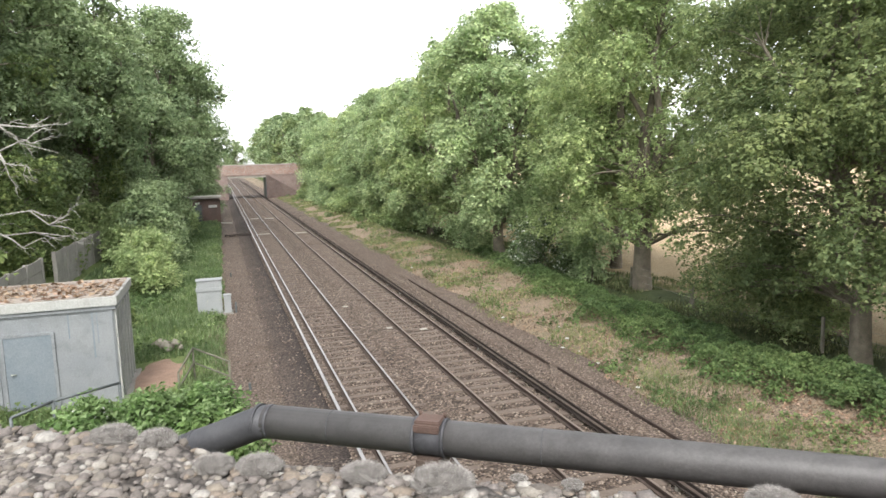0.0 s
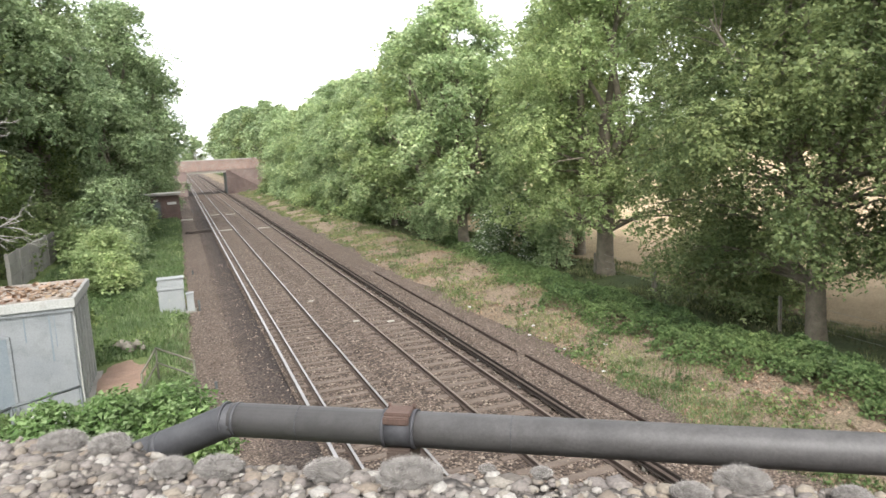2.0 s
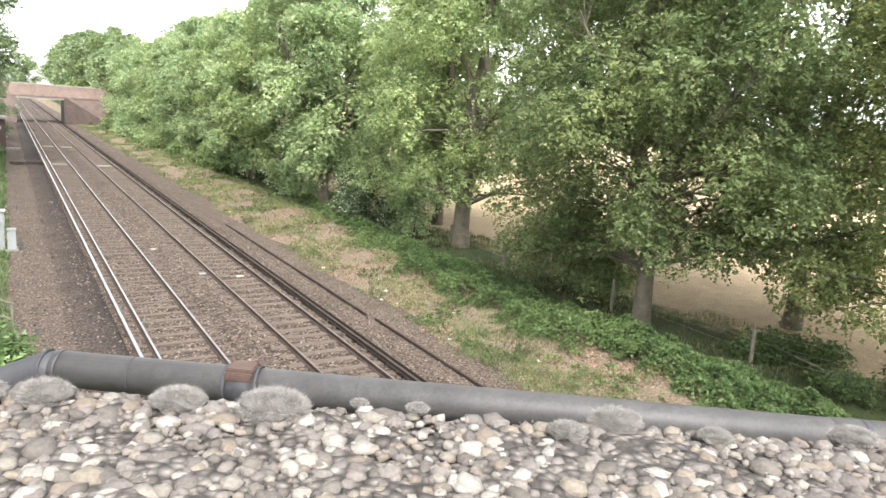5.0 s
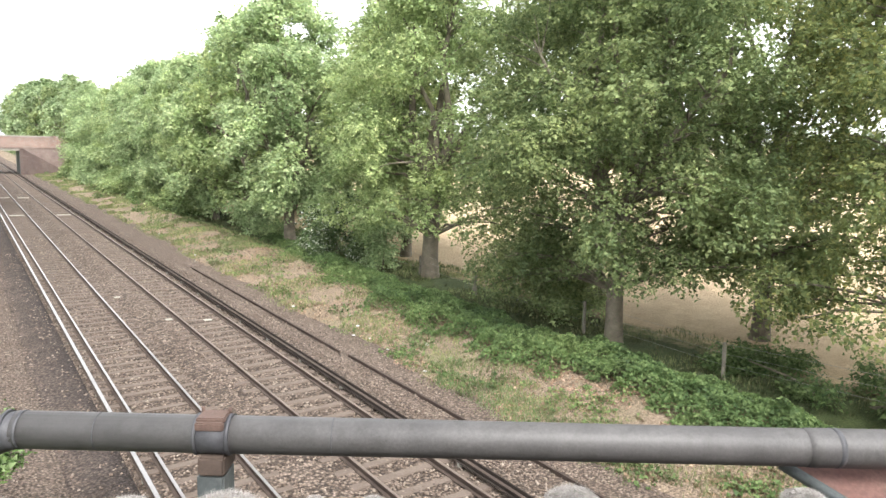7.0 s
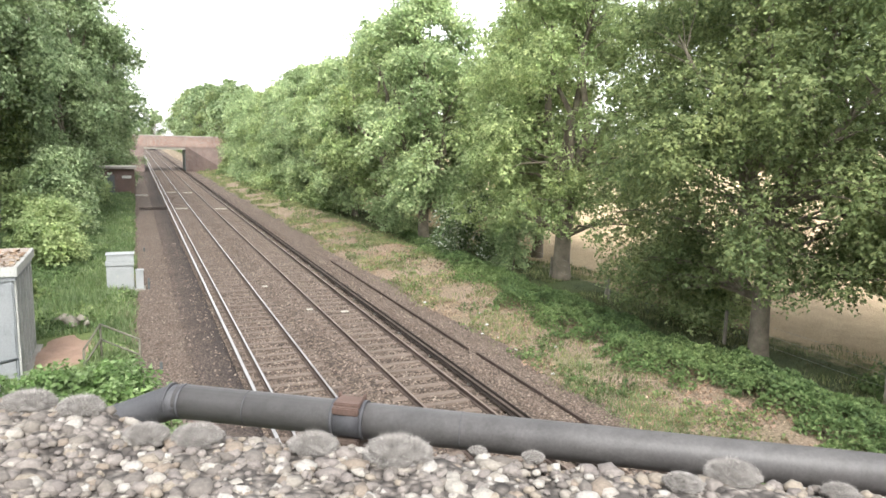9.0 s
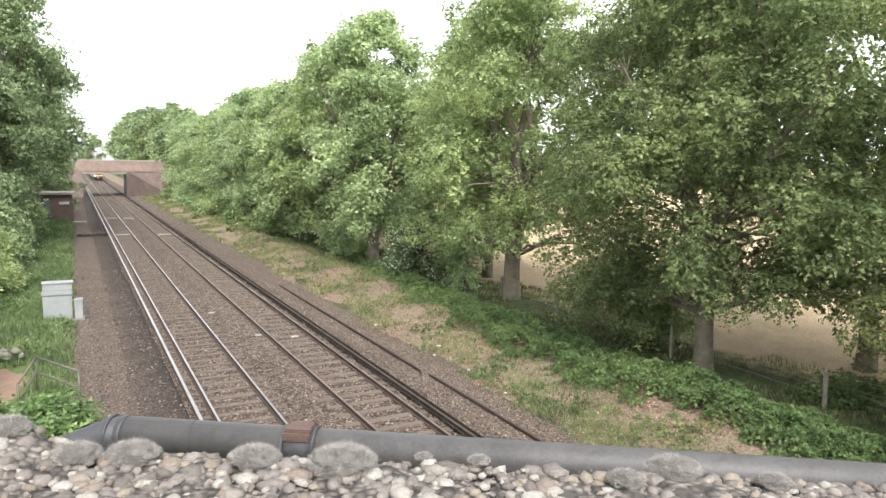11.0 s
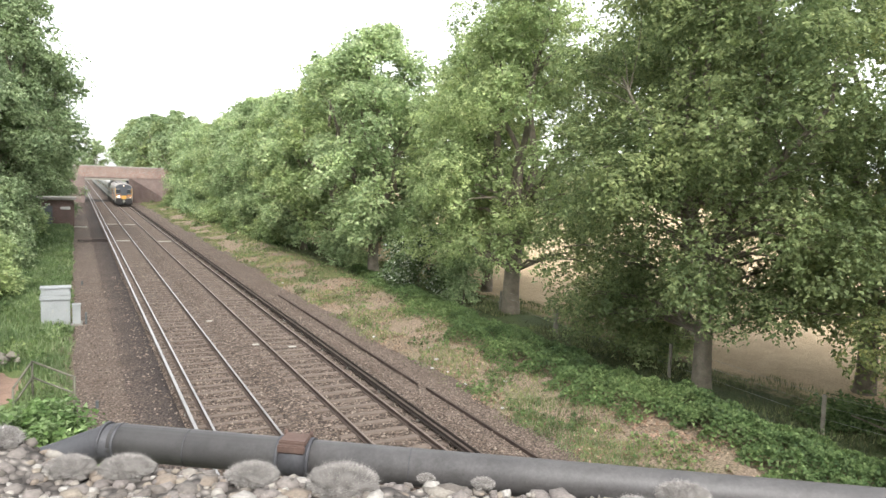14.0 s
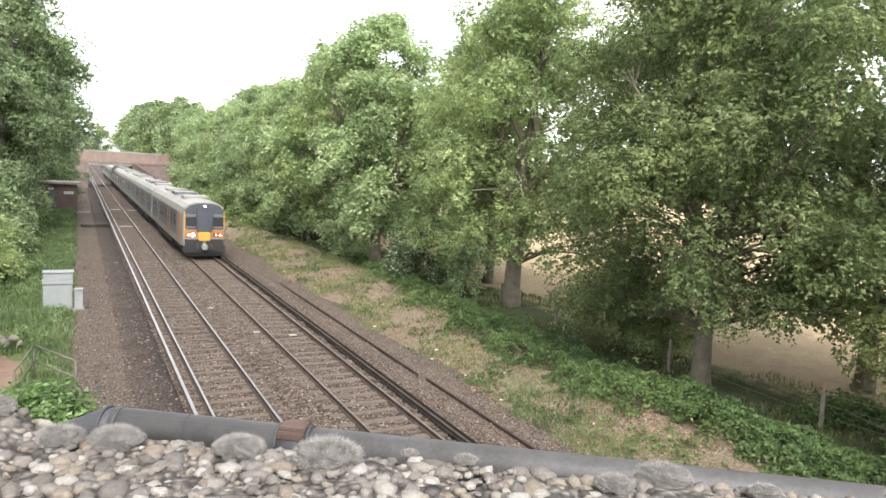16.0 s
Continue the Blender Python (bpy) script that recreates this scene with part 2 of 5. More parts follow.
M = {
    "ground": ground_material(),
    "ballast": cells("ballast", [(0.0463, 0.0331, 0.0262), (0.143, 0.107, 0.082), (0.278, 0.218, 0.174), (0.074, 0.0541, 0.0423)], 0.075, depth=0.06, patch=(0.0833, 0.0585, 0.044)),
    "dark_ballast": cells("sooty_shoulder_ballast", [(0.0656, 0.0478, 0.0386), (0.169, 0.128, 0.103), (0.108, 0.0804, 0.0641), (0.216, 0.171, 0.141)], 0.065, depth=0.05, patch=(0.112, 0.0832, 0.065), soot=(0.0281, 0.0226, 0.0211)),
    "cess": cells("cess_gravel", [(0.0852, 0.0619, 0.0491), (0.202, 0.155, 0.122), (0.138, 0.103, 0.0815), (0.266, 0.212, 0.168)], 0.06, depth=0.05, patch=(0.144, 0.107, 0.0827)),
    "stone": island_tones("loose_ballast", [(0.17, 0.13, 0.101), (0.078, 0.0585, 0.046), (0.245, 0.2, 0.16), (0.125, 0.091, 0.069), (0.055, 0.041, 0.033), (0.205, 0.16, 0.125)], 0.9, 60.0),
    "tarred": mat("tarred_dark_timber", (0.026, 0.021, 0.018), (0.042, 0.034, 0.029), 2.0, 60.0, 0.95, dirt=(0.06, 0.045, 0.036), spec=0.1),
    "old_green": mat("weathered_green_steel", (0.087, 0.087, 0.0612), (0.133, 0.127, 0.0918), 3.0, 60.0, 0.7, 0.2, dirt=(0.0918, 0.0612, 0.0408)),
    "red_earth": mat("trodden_red_earth", (0.19, 0.12, 0.085), (0.25, 0.165, 0.12), 1.5, 25.0, 0.95, dirt=(0.12, 0.09, 0.06), bump=0.8, depth=0.04),
    "rust": mat("rusted_steel", (0.0495, 0.035, 0.0281), (0.0759, 0.0546, 0.0429), 2.0, 60.0, 0.8, 0.2, dirt=(0.033, 0.0252, 0.0222)),
    "clamp_rust": mat("orange_rust", (0.078, 0.0484, 0.0374), (0.109, 0.0702, 0.0562), 9.0, 80.0, 0.85, 0.1, dirt=(0.0546, 0.039, 0.0312)),
    "rail_head": mat("polished_rail_head", (0.338, 0.325, 0.315), (0.259, 0.246, 0.234), 0.6, 30.0, 0.38, 0.75, 0.05),
    "rail_dull": mat("dull_rail_head", (0.24, 0.194, 0.16), (0.169, 0.134, 0.111), 0.6, 30.0, 0.5, 0.5, 0.05),
    "sleeper": mat("weathered_sleeper", (0.134, 0.103, 0.0822), (0.089, 0.0679, 0.0532), 1.2, 30.0, 0.92, dirt=(0.178, 0.145, 0.117)),
    "concrete": mat("weathered_concrete", (0.257, 0.242, 0.215), (0.195, 0.183, 0.16), 0.9, 25.0, 0.92, dirt=(0.109, 0.109, 0.078)),
    "pale_concrete": mat("pale_concrete", (0.34, 0.315, 0.275), (0.26, 0.245, 0.21), 1.2, 25.0, 0.92, dirt=(0.22, 0.21, 0.17)),
    "bark": mat("bark", (0.12, 0.1, 0.075), (0.2, 0.17, 0.13), 2.5, 22.0, 0.95, bump=0.9, depth=0.04, dirt=(0.1, 0.12, 0.06)),
    "dead_wood": mat("grey_dead_wood", (0.225, 0.21, 0.188), (0.315, 0.3, 0.27), 3.0, 30.0, 0.9),
    "oak_leaf": leafy("oak_leaves", (0.198, 0.26, 0.116), (0.297, 0.376, 0.167), (0.441, 0.505, 0.243), 0.56),
    # Oak tones at about 0.6, so a backlit crown's shade is in the colour.
    "shaded_leaf": leafy("shade_toned_oak_leaves", (0.118, 0.155, 0.0676), (0.177, 0.228, 0.0968), (0.272, 0.315, 0.139), 0.56),
    "olive_leaf": leafy("olive_tinged_oak_leaves", (0.114, 0.15, 0.0616), (0.185, 0.224, 0.088), (0.326, 0.334, 0.123), 0.56),
    "fresh_leaf": leafy("fresh_green_leaves", (0.22, 0.294, 0.148), (0.331, 0.422, 0.211), (0.474, 0.546, 0.306), 0.56),
    "dark_leaf": leafy("dark_leaves", (0.0707, 0.0992, 0.0346), (0.116, 0.161, 0.0541), (0.192, 0.232, 0.0807), 0.45),
    "grey_leaf": leafy("grey_green_leaves", (0.136, 0.189, 0.0896), (0.217, 0.287, 0.14), (0.36, 0.428, 0.246), 0.45),
    "blossom": leafy("leaves_and_white_blossom", (0.05, 0.08, 0.03), (0.1, 0.14, 0.06), (0.2, 0.24, 0.12), 0.3, pale=0.16),
    "ivy": leafy("ground_ivy", (0.0532, 0.0883, 0.0323), (0.095, 0.145, 0.0503), (0.176, 0.233, 0.0912), 0.42),
    "bramble": leafy("bramble_leaves", (0.064, 0.118, 0.0304), (0.127, 0.198, 0.0611), (0.24, 0.321, 0.148), 0.35),
    "grass": leafy("grass_blades", (0.0837, 0.127, 0.0485), (0.133, 0.189, 0.0776), (0.216, 0.263, 0.144), 0.4),
    "bank_grass": leafy("dry_bank_grass", (0.1, 0.125, 0.05), (0.155, 0.18, 0.075), (0.24, 0.24, 0.12), 0.3),
    # Blades kept dark as well: tree shade is part of their colour.
    "shade_toned_grass": leafy("rank_grass_shade_toned", (0.045, 0.0562, 0.0263), (0.075, 0.0863, 0.0413), (0.128, 0.124, 0.0638), 0.3),
    "dry_leaf": leafy("dry_leaf_litter", (0.1, 0.06, 0.036), (0.19, 0.125, 0.08), (0.34, 0.25, 0.175), 0.1),
    "brick": brick_material("red_brick", (0.249, 0.147, 0.114), (0.208, 0.118, 0.0952), (0.249, 0.25, 0.221), 0),
    "grey_brick": brick_material("sooty_brick", (0.203, 0.139, 0.12), (0.154, 0.105, 0.0918), (0.221, 0.19, 0.166), 0),
    "brown_brick": brick_material("brown_brick", (0.0975, 0.0553, 0.0423), (0.0715, 0.039, 0.0325), (0.13, 0.104, 0.091), 0),
    "hut_paint": mat("grey_blue_paint", (0.166, 0.176, 0.184), (0.198, 0.206, 0.208), 0.9, 30.0, 0.6, dirt=(0.101, 0.107, 0.107), amount=0.6),
    "hut_trim": mat("pale_grey_trim", (0.273, 0.275, 0.258), (0.326, 0.323, 0.297), 1.4, 30.0, 0.65, dirt=(0.178, 0.174, 0.151)),
    "door_paint": mat("grey_door_paint", (0.132, 0.155, 0.172), (0.158, 0.178, 0.191), 1.5, 40.0, 0.55, dirt=(0.145, 0.165, 0.178)),
    "roof_felt": mat("mossy_felt_roof", (0.214, 0.182, 0.151), (0.285, 0.249, 0.209), 1.6, 20.0, 0.95, dirt=(0.116, 0.0668, 0.0445), amount=0.9, bump=0.6, depth=0.03),
    "cabinet": mat("pale_grey_cabinet", (0.226, 0.237, 0.235), (0.258, 0.268, 0.263), 2.0, 40.0, 0.5, dirt=(0.212, 0.216, 0.202)),
    "galv": mat("weathered_galvanised_steel", (0.28, 0.29, 0.26), (0.36, 0.36, 0.32), 3.0, 60.0, 0.6, 0.5, dirt=(0.18, 0.15, 0.1)),
    "dark_steel": mat("dark_painted_steel", (0.07, 0.08, 0.08), (0.11, 0.12, 0.12), 3.0, 60.0, 0.6, 0.3),
    "pipe": mat("grey_painted_pipe", (0.062, 0.0585, 0.057), (0.08, 0.0755, 0.073), 5.0, 60.0, 0.55, 0.1, dirt=(0.04, 0.0375, 0.034), amount=0.7, bump=0.3, depth=0.004),
    "pipe_joint": mat("dark_pipe_tape", (0.038, 0.038, 0.042), (0.06, 0.06, 0.063), 6.0, 60.0, 0.6),
    "red_oxide": mat("red_oxide_steel", (0.23, 0.125, 0.105), (0.31, 0.185, 0.155), 3.0, 40.0, 0.75, dirt=(0.18, 0.1, 0.08)),
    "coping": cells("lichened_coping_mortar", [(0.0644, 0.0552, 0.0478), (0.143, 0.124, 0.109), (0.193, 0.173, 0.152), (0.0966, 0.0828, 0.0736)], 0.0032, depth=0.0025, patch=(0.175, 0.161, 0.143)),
    "pebble": island_tones("coping_aggregate", [(0.173, 0.154, 0.128), (0.114, 0.0984, 0.0816), (0.213, 0.195, 0.167), (0.0845, 0.0722, 0.0606), (0.129, 0.112, 0.0984), (0.166, 0.14, 0.108), (0.144, 0.125, 0.11), (0.0957, 0.0825, 0.0712), (0.228, 0.213, 0.189), (0.121, 0.104, 0.0929), (0.14, 0.112, 0.0857), (0.104, 0.0886, 0.0784)], 0.85, 900.0, 0.4, 0.0006),
    "moss": mat("grey_cushion_moss", (0.123, 0.112, 0.0984), (0.184, 0.169, 0.153), 250.0, 2500.0, 0.95, bump=1.0, depth=0.0012),
    "moss_hair": mat("silvery_moss_hairs", (0.221, 0.205, 0.189), (0.328, 0.307, 0.283), 250.0, 2500.0, 0.95, island=0.5),
    "tarmac": mat("asphalt", (0.05, 0.05, 0.05), (0.065, 0.063, 0.06), 1.0, 60.0, 0.95),
    "post": mat("old_fence_post", (0.15, 0.135, 0.105), (0.23, 0.21, 0.17), 3.0, 30.0, 0.95),
    "white": mat("chalky_white", (0.448, 0.44, 0.416), (0.368, 0.36, 0.336), 6.0, 40.0, 0.8),
    "train_white": mat("train_pale_grey_paint", (0.211, 0.207, 0.19), (0.242, 0.239, 0.217), 0.6, 20.0, 0.45, dirt=(0.237, 0.223, 0.197)),
    "train_roof": mat("train_grey_roof", (0.235, 0.22, 0.2), (0.3, 0.285, 0.26), 0.5, 12.0, 0.6, dirt=(0.281, 0.262, 0.232)),
    "train_band": mat("train_slate_paint", (0.0992, 0.105, 0.112), (0.124, 0.127, 0.13), 0.6, 20.0, 0.45),
    "train_yellow": mat("train_yellow_paint", (0.541, 0.302, 0.06), (0.476, 0.252, 0.0525), 1.0, 20.0, 0.4, dirt=(0.41, 0.252, 0.09)),
    "train_orange": mat("train_orange_paint", (0.384, 0.165, 0.054), (0.341, 0.132, 0.045), 1.0, 20.0, 0.4, dirt=(0.217, 0.106, 0.072)),
    "train_black": mat("train_black_gear", (0.018, 0.0168, 0.0162), (0.03, 0.027, 0.024), 1.0, 20.0, 0.7),
    "gangway": mat("train_rubber_gangway", (0.045, 0.05, 0.06), (0.065, 0.07, 0.08), 2.0, 30.0, 0.7),
    "headlight": glow("lit_headlamp", (1.0, 0.9, 0.66), 3.0),
    "taillight": glow("marker_lamp", (1.0, 0.78, 0.55), 0.9),
}


def glass_material():
    m, n, l, bs = shader("dark_train_glass")
    bs.inputs["Base Color"].default_value = (0.035, 0.04, 0.045, 1)
    bs.inputs["Roughness"].default_value = 0.12
    bs.inputs["Specular IOR Level"].default_value = 0.7
    return m


M["glass"] = glass_material()


# ---- building helpers ----
def link_mesh(name, bm, material, parent=None, label=""):
    me = bpy.data.meshes.new(name)
    bm.to_mesh(me)
    bm.free()
    me.materials.append(material)
    ob = new(name, me)
    if parent is not None:
        ob.parent = parent
    if label:
        ob["label"] = label
    return ob


def part(name, bm, material, parent, label=""):
    return link_mesh(name, bm, material, parent, label)


def raw_mesh(name, verts, faces_n, material, parent=None, smooth=False):
    """A mesh from arrays: verts (n, 3), faces (m, k)."""
    verts, faces_n = np.asarray(verts, np.float32), np.asarray(faces_n, np.int32)
    me = bpy.data.meshes.new(name)
    me.vertices.add(len(verts))
    me.vertices.foreach_set("co", verts.ravel())
    k = faces_n.shape[1]
    me.loops.add(faces_n.size)
    me.loops.foreach_set("vertex_index", faces_n.ravel())
    me.polygons.add(len(faces_n))
    me.polygons.foreach_set("loop_start", np.arange(0, faces_n.size, k, dtype=np.int32))
    me.polygons.foreach_set("loop_total", np.full(len(faces_n), k, np.int32))
    if smooth:
        me.polygons.foreach_set("use_smooth", np.ones(len(faces_n), bool))
    me.materials.append(material)
    me.update(calc_edges=True)
    ob = new(name, me)
    if parent is not None:
        ob.parent = parent
    return ob


def empty(name, m=None):
    ob = new(name)
    ob.empty_display_size = 0.2
    if m is not None:
        ob.matrix_basis = m
    return ob


def box(bm, x0, x1, y0, y1, z0, z1, bevel=0.0, m=None):
    r = bmesh.ops.create_cube(bm, size=1.0)
    vs = r["verts"]
    for v in vs:
        v.co = Vector(((x0 + x1) / 2 + v.co.x * (x1 - x0), (y0 + y1) / 2 + v.co.y * (y1 - y0), (z0 + z1) / 2 + v.co.z * (z1 - z0)))
    if bevel:
        es = {e for v in vs for e in v.link_edges}
        r = bmesh.ops.bevel(bm, geom=list(es), offset=bevel, segments=2, affect="EDGES")
        vs = list({v for f in r["faces"] for v in f.verts} | {v for v in vs if v.is_valid})
    if m is not None:
        for v in vs:
            v.co = m @ v.co
    return vs


def boxed(*a, **k):
    bm = bmesh.new()
    box(bm, *a, **k)
    return bm


def tube(bm, points, radii, sides=10, caps=True, smooth=True):
    """A round bar through the points, tapering through the radii."""
    points = [Vector(p) for p in points]
    rings = []
    for i, p in enumerate(points):
        d = (points[min(i + 1, len(points) - 1)] - points[max(i - 1, 0)]).normalized()
        side = d.cross(Vector((0, 0, 1)) if abs(d.z) < 0.9 else Vector((1, 0, 0))).normalized()
        upv = side.cross(d)
        r = radii[i] if isinstance(radii, (list, tuple)) else radii
        rings.append([bm.verts.new(p + (side * math.cos(a) + upv * math.sin(a)) * r) for a in (2 * math.pi * k / sides for k in range(sides))])
    for a, b in zip(rings, rings[1:]):
        for k in range(sides):
            f = bm.faces.new((a[k], a[(k + 1) % sides], b[(k + 1) % sides], b[k]))
            f.smooth = smooth
    if caps:
        bm.faces.new(rings[0][::-1])
        bm.faces.new(rings[-1])


def tubed(points, radii, sides=10):
    bm = bmesh.new()
    tube(bm, points, radii, sides)
    return bm


def prism(bm, outline, y0, y1):
    """An outline in x, z drawn out along y."""
    a = [bm.verts.new((x, y0, z)) for x, z in outline]
    b = [bm.verts.new((x, y1, z)) for x, z in outline]
    n = len(outline)
    for k in range(n):
        bm.faces.new((a[k], a[(k + 1) % n], b[(k + 1) % n], b[k]))
    bm.faces.new(a[::-1])
    bm.faces.new(b)
    bmesh.ops.recalc_face_normals(bm, faces=bm.faces[:])


def prismed(outline, y0, y1):
    bm = bmesh.new()
    prism(bm, outline, y0, y1)
    return bm


def unit(v):
    return v / (np.linalg.norm(v, axis=1, keepdims=True) + 1e-9)


def leaf_cloud(name, places, normals, size, spread, material, parent, rng, outward=None):
    """Many small pointed leaves, one at each place; outward: the way each one points."""
    n = len(places)
    nor = unit(normals * 0.9 + rng.normal(size=(n, 3)) * 0.55 + np.array([0, 0, 0.35]))
    way = rng.normal(size=(n, 3)) if outward is None else outward + rng.normal(size=(n, 3)) * 0.5
    a = unit(way - nor * (way * nor).sum(1, keepdims=True))
    b = np.cross(nor, a)
    s = (np.asarray(size) * rng.uniform(1 - spread, 1 + spread, n))[:, None]
    w = rng.uniform(0.34, 0.5, n)[:, None]
    v = np.stack([places - a * s * 0.3 - b * s * w, places - a * s * 0.3 + b * s * w, places + a * s * 0.7 - nor * s * 0.1], 1).reshape(-1, 3)
    return raw_mesh(name, v, np.arange(n * 3).reshape(-1, 3), material, parent)


def shell_points(clumps, count, rng, inner=0.72):
    """Places on the outsides of many round clumps, with their outward ways."""
    c = np.array([k[:3] for k in clumps])
    r = np.array([k[3] for k in clumps])
    which = rng.choice(len(c), count, p=r**2 / (r**2).sum())
    d = unit(rng.normal(size=(count, 3)))
    rad = r[which] * rng.uniform(inner, 1.08, count)
    return c[which] + d * rad[:, None] * np.array([1.0, 1.0, 0.8]), d


def spray_points(clumps, count, leaf, rng, each=15, inner=0.5):
    """Leaves set in flat drooping sprays, as they grow at the twig ends of each clump."""
    n = max(1, count // each)
    p, d = shell_points(clumps, n, rng, inner)
    d = unit(d + np.array([0, 0, 0.22]))
    up = unit(d * 0.75 + np.array([0, 0, 0.65]) + rng.normal(size=(n, 3)) * 0.3)
    e1 = unit(np.cross(up, rng.normal(size=(n, 3))))
    e2 = np.cross(up, e1)
    reach = leaf * rng.uniform(1.7, 3.6, n)
    a = rng.uniform(0, 2 * math.pi, (n, each))
    q = rng.uniform(0.05, 1.0, (n, each)) ** 0.6
    flat = np.cos(a)[..., None] * e1[:, None] + np.sin(a)[..., None] * e2[:, None]
    at = p[:, None] + flat * (q * reach[:, None])[..., None] - np.array([0, 0, 1.0]) * (q**2 * reach[:, None] * 0.35)[..., None] + up[:, None] * (rng.normal(size=(n, each)) * 0.35 * leaf)[..., None]
    return at.reshape(-1, 3), np.repeat(up, each, 0), flat.reshape(-1, 3)


def crown_clumps(rng, rx, ry, z0, z1, count, size, slim=0.0):
    """Clumps spread through a crown that is full from its skirt to its shoulder, most of them near its skin."""
    out = []
    lumps = rng.uniform(0, 6.28, 3)
    while len(out) < count:
        f = rng.uniform(0, 1) ** 0.9
        prof = (0.68 + 0.32 * min(1.0, f / 0.18)) * math.sqrt(max(0.02, 1 - max(0.0, (f - 0.4) / 0.6) ** 2.3)) * (1 - slim * f)
        a = rng.uniform(0, 2 * math.pi)
        uneven = 1 + 0.1 * math.sin(3 * a + lumps[0] + 5 * f) + 0.08 * math.sin(5 * a + lumps[1] - 9 * f)
        k = rng.uniform(0.12, 1.0) ** 0.55 * prof * uneven
        r = size * rng.uniform(0.5, 1.2)
        out.append((math.cos(a) * max(0.0, rx - r * 0.6) * k, math.sin(a) * max(0.0, ry - r * 0.6) * k, z0 + r * 0.5 + (z1 - z0 - r) * f, r))
    return out


def tree(name, rng, height, rx, ry, base, trunk_r, leaf, leaves, material, label, clump_count=60, clump=1.3, lean=0.0, low=None, slim=0.0):
    """A broadleaf tree: flared trunk forking into boughs, branches to every clump, and a crown of leaf sprays. Stands at the origin."""
    t = empty(name)
    clumps = crown_clumps(rng, rx, ry, base, height, clump_count, clump, slim) + (low or [])
    bm = bmesh.new()
    fork = max(base + 0.8, height * 0.26)
    pts = [Vector((lean * f + 0.14 * math.sin(4 * f + trunk_r * 9), 0.12 * math.sin(3 * f + height), -0.3 + f * (fork + 0.3))) for f in (0, 0.08, 0.25, 0.5, 0.75, 1.0)]
    tube(bm, pts, [trunk_r * k for k in (1.5, 1.16, 1.0, 0.93, 0.9, 0.8)], 12)
    starts = [(p, trunk_r * 0.5) for p in pts[3:]]
    turn = rng.uniform(0, 6.28)
    for k in range(6):
        a = turn + k * 1.05 + rng.uniform(-0.25, 0.25)
        out, top = (0.55 if k % 2 else 0.3), height * (0.62 if k % 2 else 0.86)
        bough = [pts[-1] + Vector((0, 0, -0.2))]
        for f in (0.3, 0.6, 0.85, 1.0):
            w = 0.35 * math.sin(7 * f + k * 2.1)
            bough.append(Vector((math.cos(a) * rx * out * f**0.8 + w + lean, math.sin(a) * ry * out * f**0.8 - w, fork + (top - fork) * f)))
        tube(bm, bough, [trunk_r * j for j in (0.62, 0.46, 0.32, 0.2, 0.09)], 7, caps=False)
        starts += [(bough[j].lerp(bough[j + 1], g), trunk_r * (0.4 - 0.08 * j)) for j in range(4) for g in (0.0, 0.5)]
    for x, y, z, r in clumps:
        e = Vector((x, y, z))
        s, w = min(starts, key=lambda q: (q[0] - e).length + 2.5 * max(0.0, q[0].z - e.z + 0.3))
        w = max(0.02, w * 0.42)
        sag = Vector((rng.uniform(-0.3, 0.3), rng.uniform(-0.3, 0.3), 0.12 * (e - s).length))
        tube(bm, (s, s.lerp(e, 0.4) + sag, s.lerp(e, 0.75) + sag * 0.7, e), (w, w * 0.7, w * 0.42, w * 0.15), 5, caps=False)
    part("trunk", bm, M["bark"], t, "grey-brown bark trunk with spreading boughs")
    p, d, o = spray_points(clumps, leaves, leaf, rng)
    n = leaves // 12
    p2, d2 = shell_points(clumps, n, rng, 0.05)
    size = np.concatenate([np.full(len(p), leaf), np.full(n, leaf * 1.5)])
    p2 = p2 * np.array([0.8, 0.8, 1.0])
    leaf_cloud("crown", np.concatenate([p, p2]), np.concatenate([d, d2]), size, 0.35, material, t, rng, np.concatenate([o, d2]))
    return tagged(t, label, "tree")


def shrub(name, rng, clumps, leaf, leaves, material, label, category="shrub", stems=6):
    t = empty(name)
    bm = bmesh.new()
    for x, y, z, r in clumps[:stems]:
        tube(bm, ((x * 0.2, y * 0.2, -0.1), (x * 0.5, y * 0.5, z * 0.5), (x, y, z)), (0.05, 0.035, 0.012), 5, caps=False)
    part("stem", bm, M["bark"], t, "thin brown woody stems")
    p, d, o = spray_points(clumps, int(leaves * 1.5), leaf * 0.82, rng, 11, 0.35)
    keep = p[:, 2] > -0.05
    leaf_cloud("foliage", p[keep], d[keep], leaf * 0.82, 0.35, material, t, rng, o[keep])
    return tagged(t, label, category)


# ---- the setting ----
def ease(v, a, b):
    k = min(1.0, max(0.0, (v - a) / (b - a)))
    return k * k * (3 - 2 * k)


def gz(x, y):
    """Height of the ground."""
    n = noise.noise((x * 0.35, y * 0.22, 0.0)) * 0.14 + noise.noise((x * 1.3, y * 1.1, 3.0)) * 0.05
    left, right = ease(-x, 2.7, 3.8), ease(x, 6.6, 8.2)
    z = -0.42 + (left + right) * (0.4 + n)
    z += ease(-x, 8.0, 12.0) * 0.85
    z += right * 0.42 * math.exp(-((x - 11.2) / 1.9) ** 2) * (0.8 + 0.7 * noise.noise((0.0, y * 0.12, 9.0)))
    bank = min(3.7, max(0.0, (16.5 - y) * 0.42))
    z += bank * ease(-x, 2.6, 4.0) + min(3.5, max(0.0, 6.0 - y) * 0.5) * ease(x, 8.0, 10.0)
    if x > 18:
        z += (x - 18) * 0.012 + ease(x, 18, 24) * 0.1
    return z


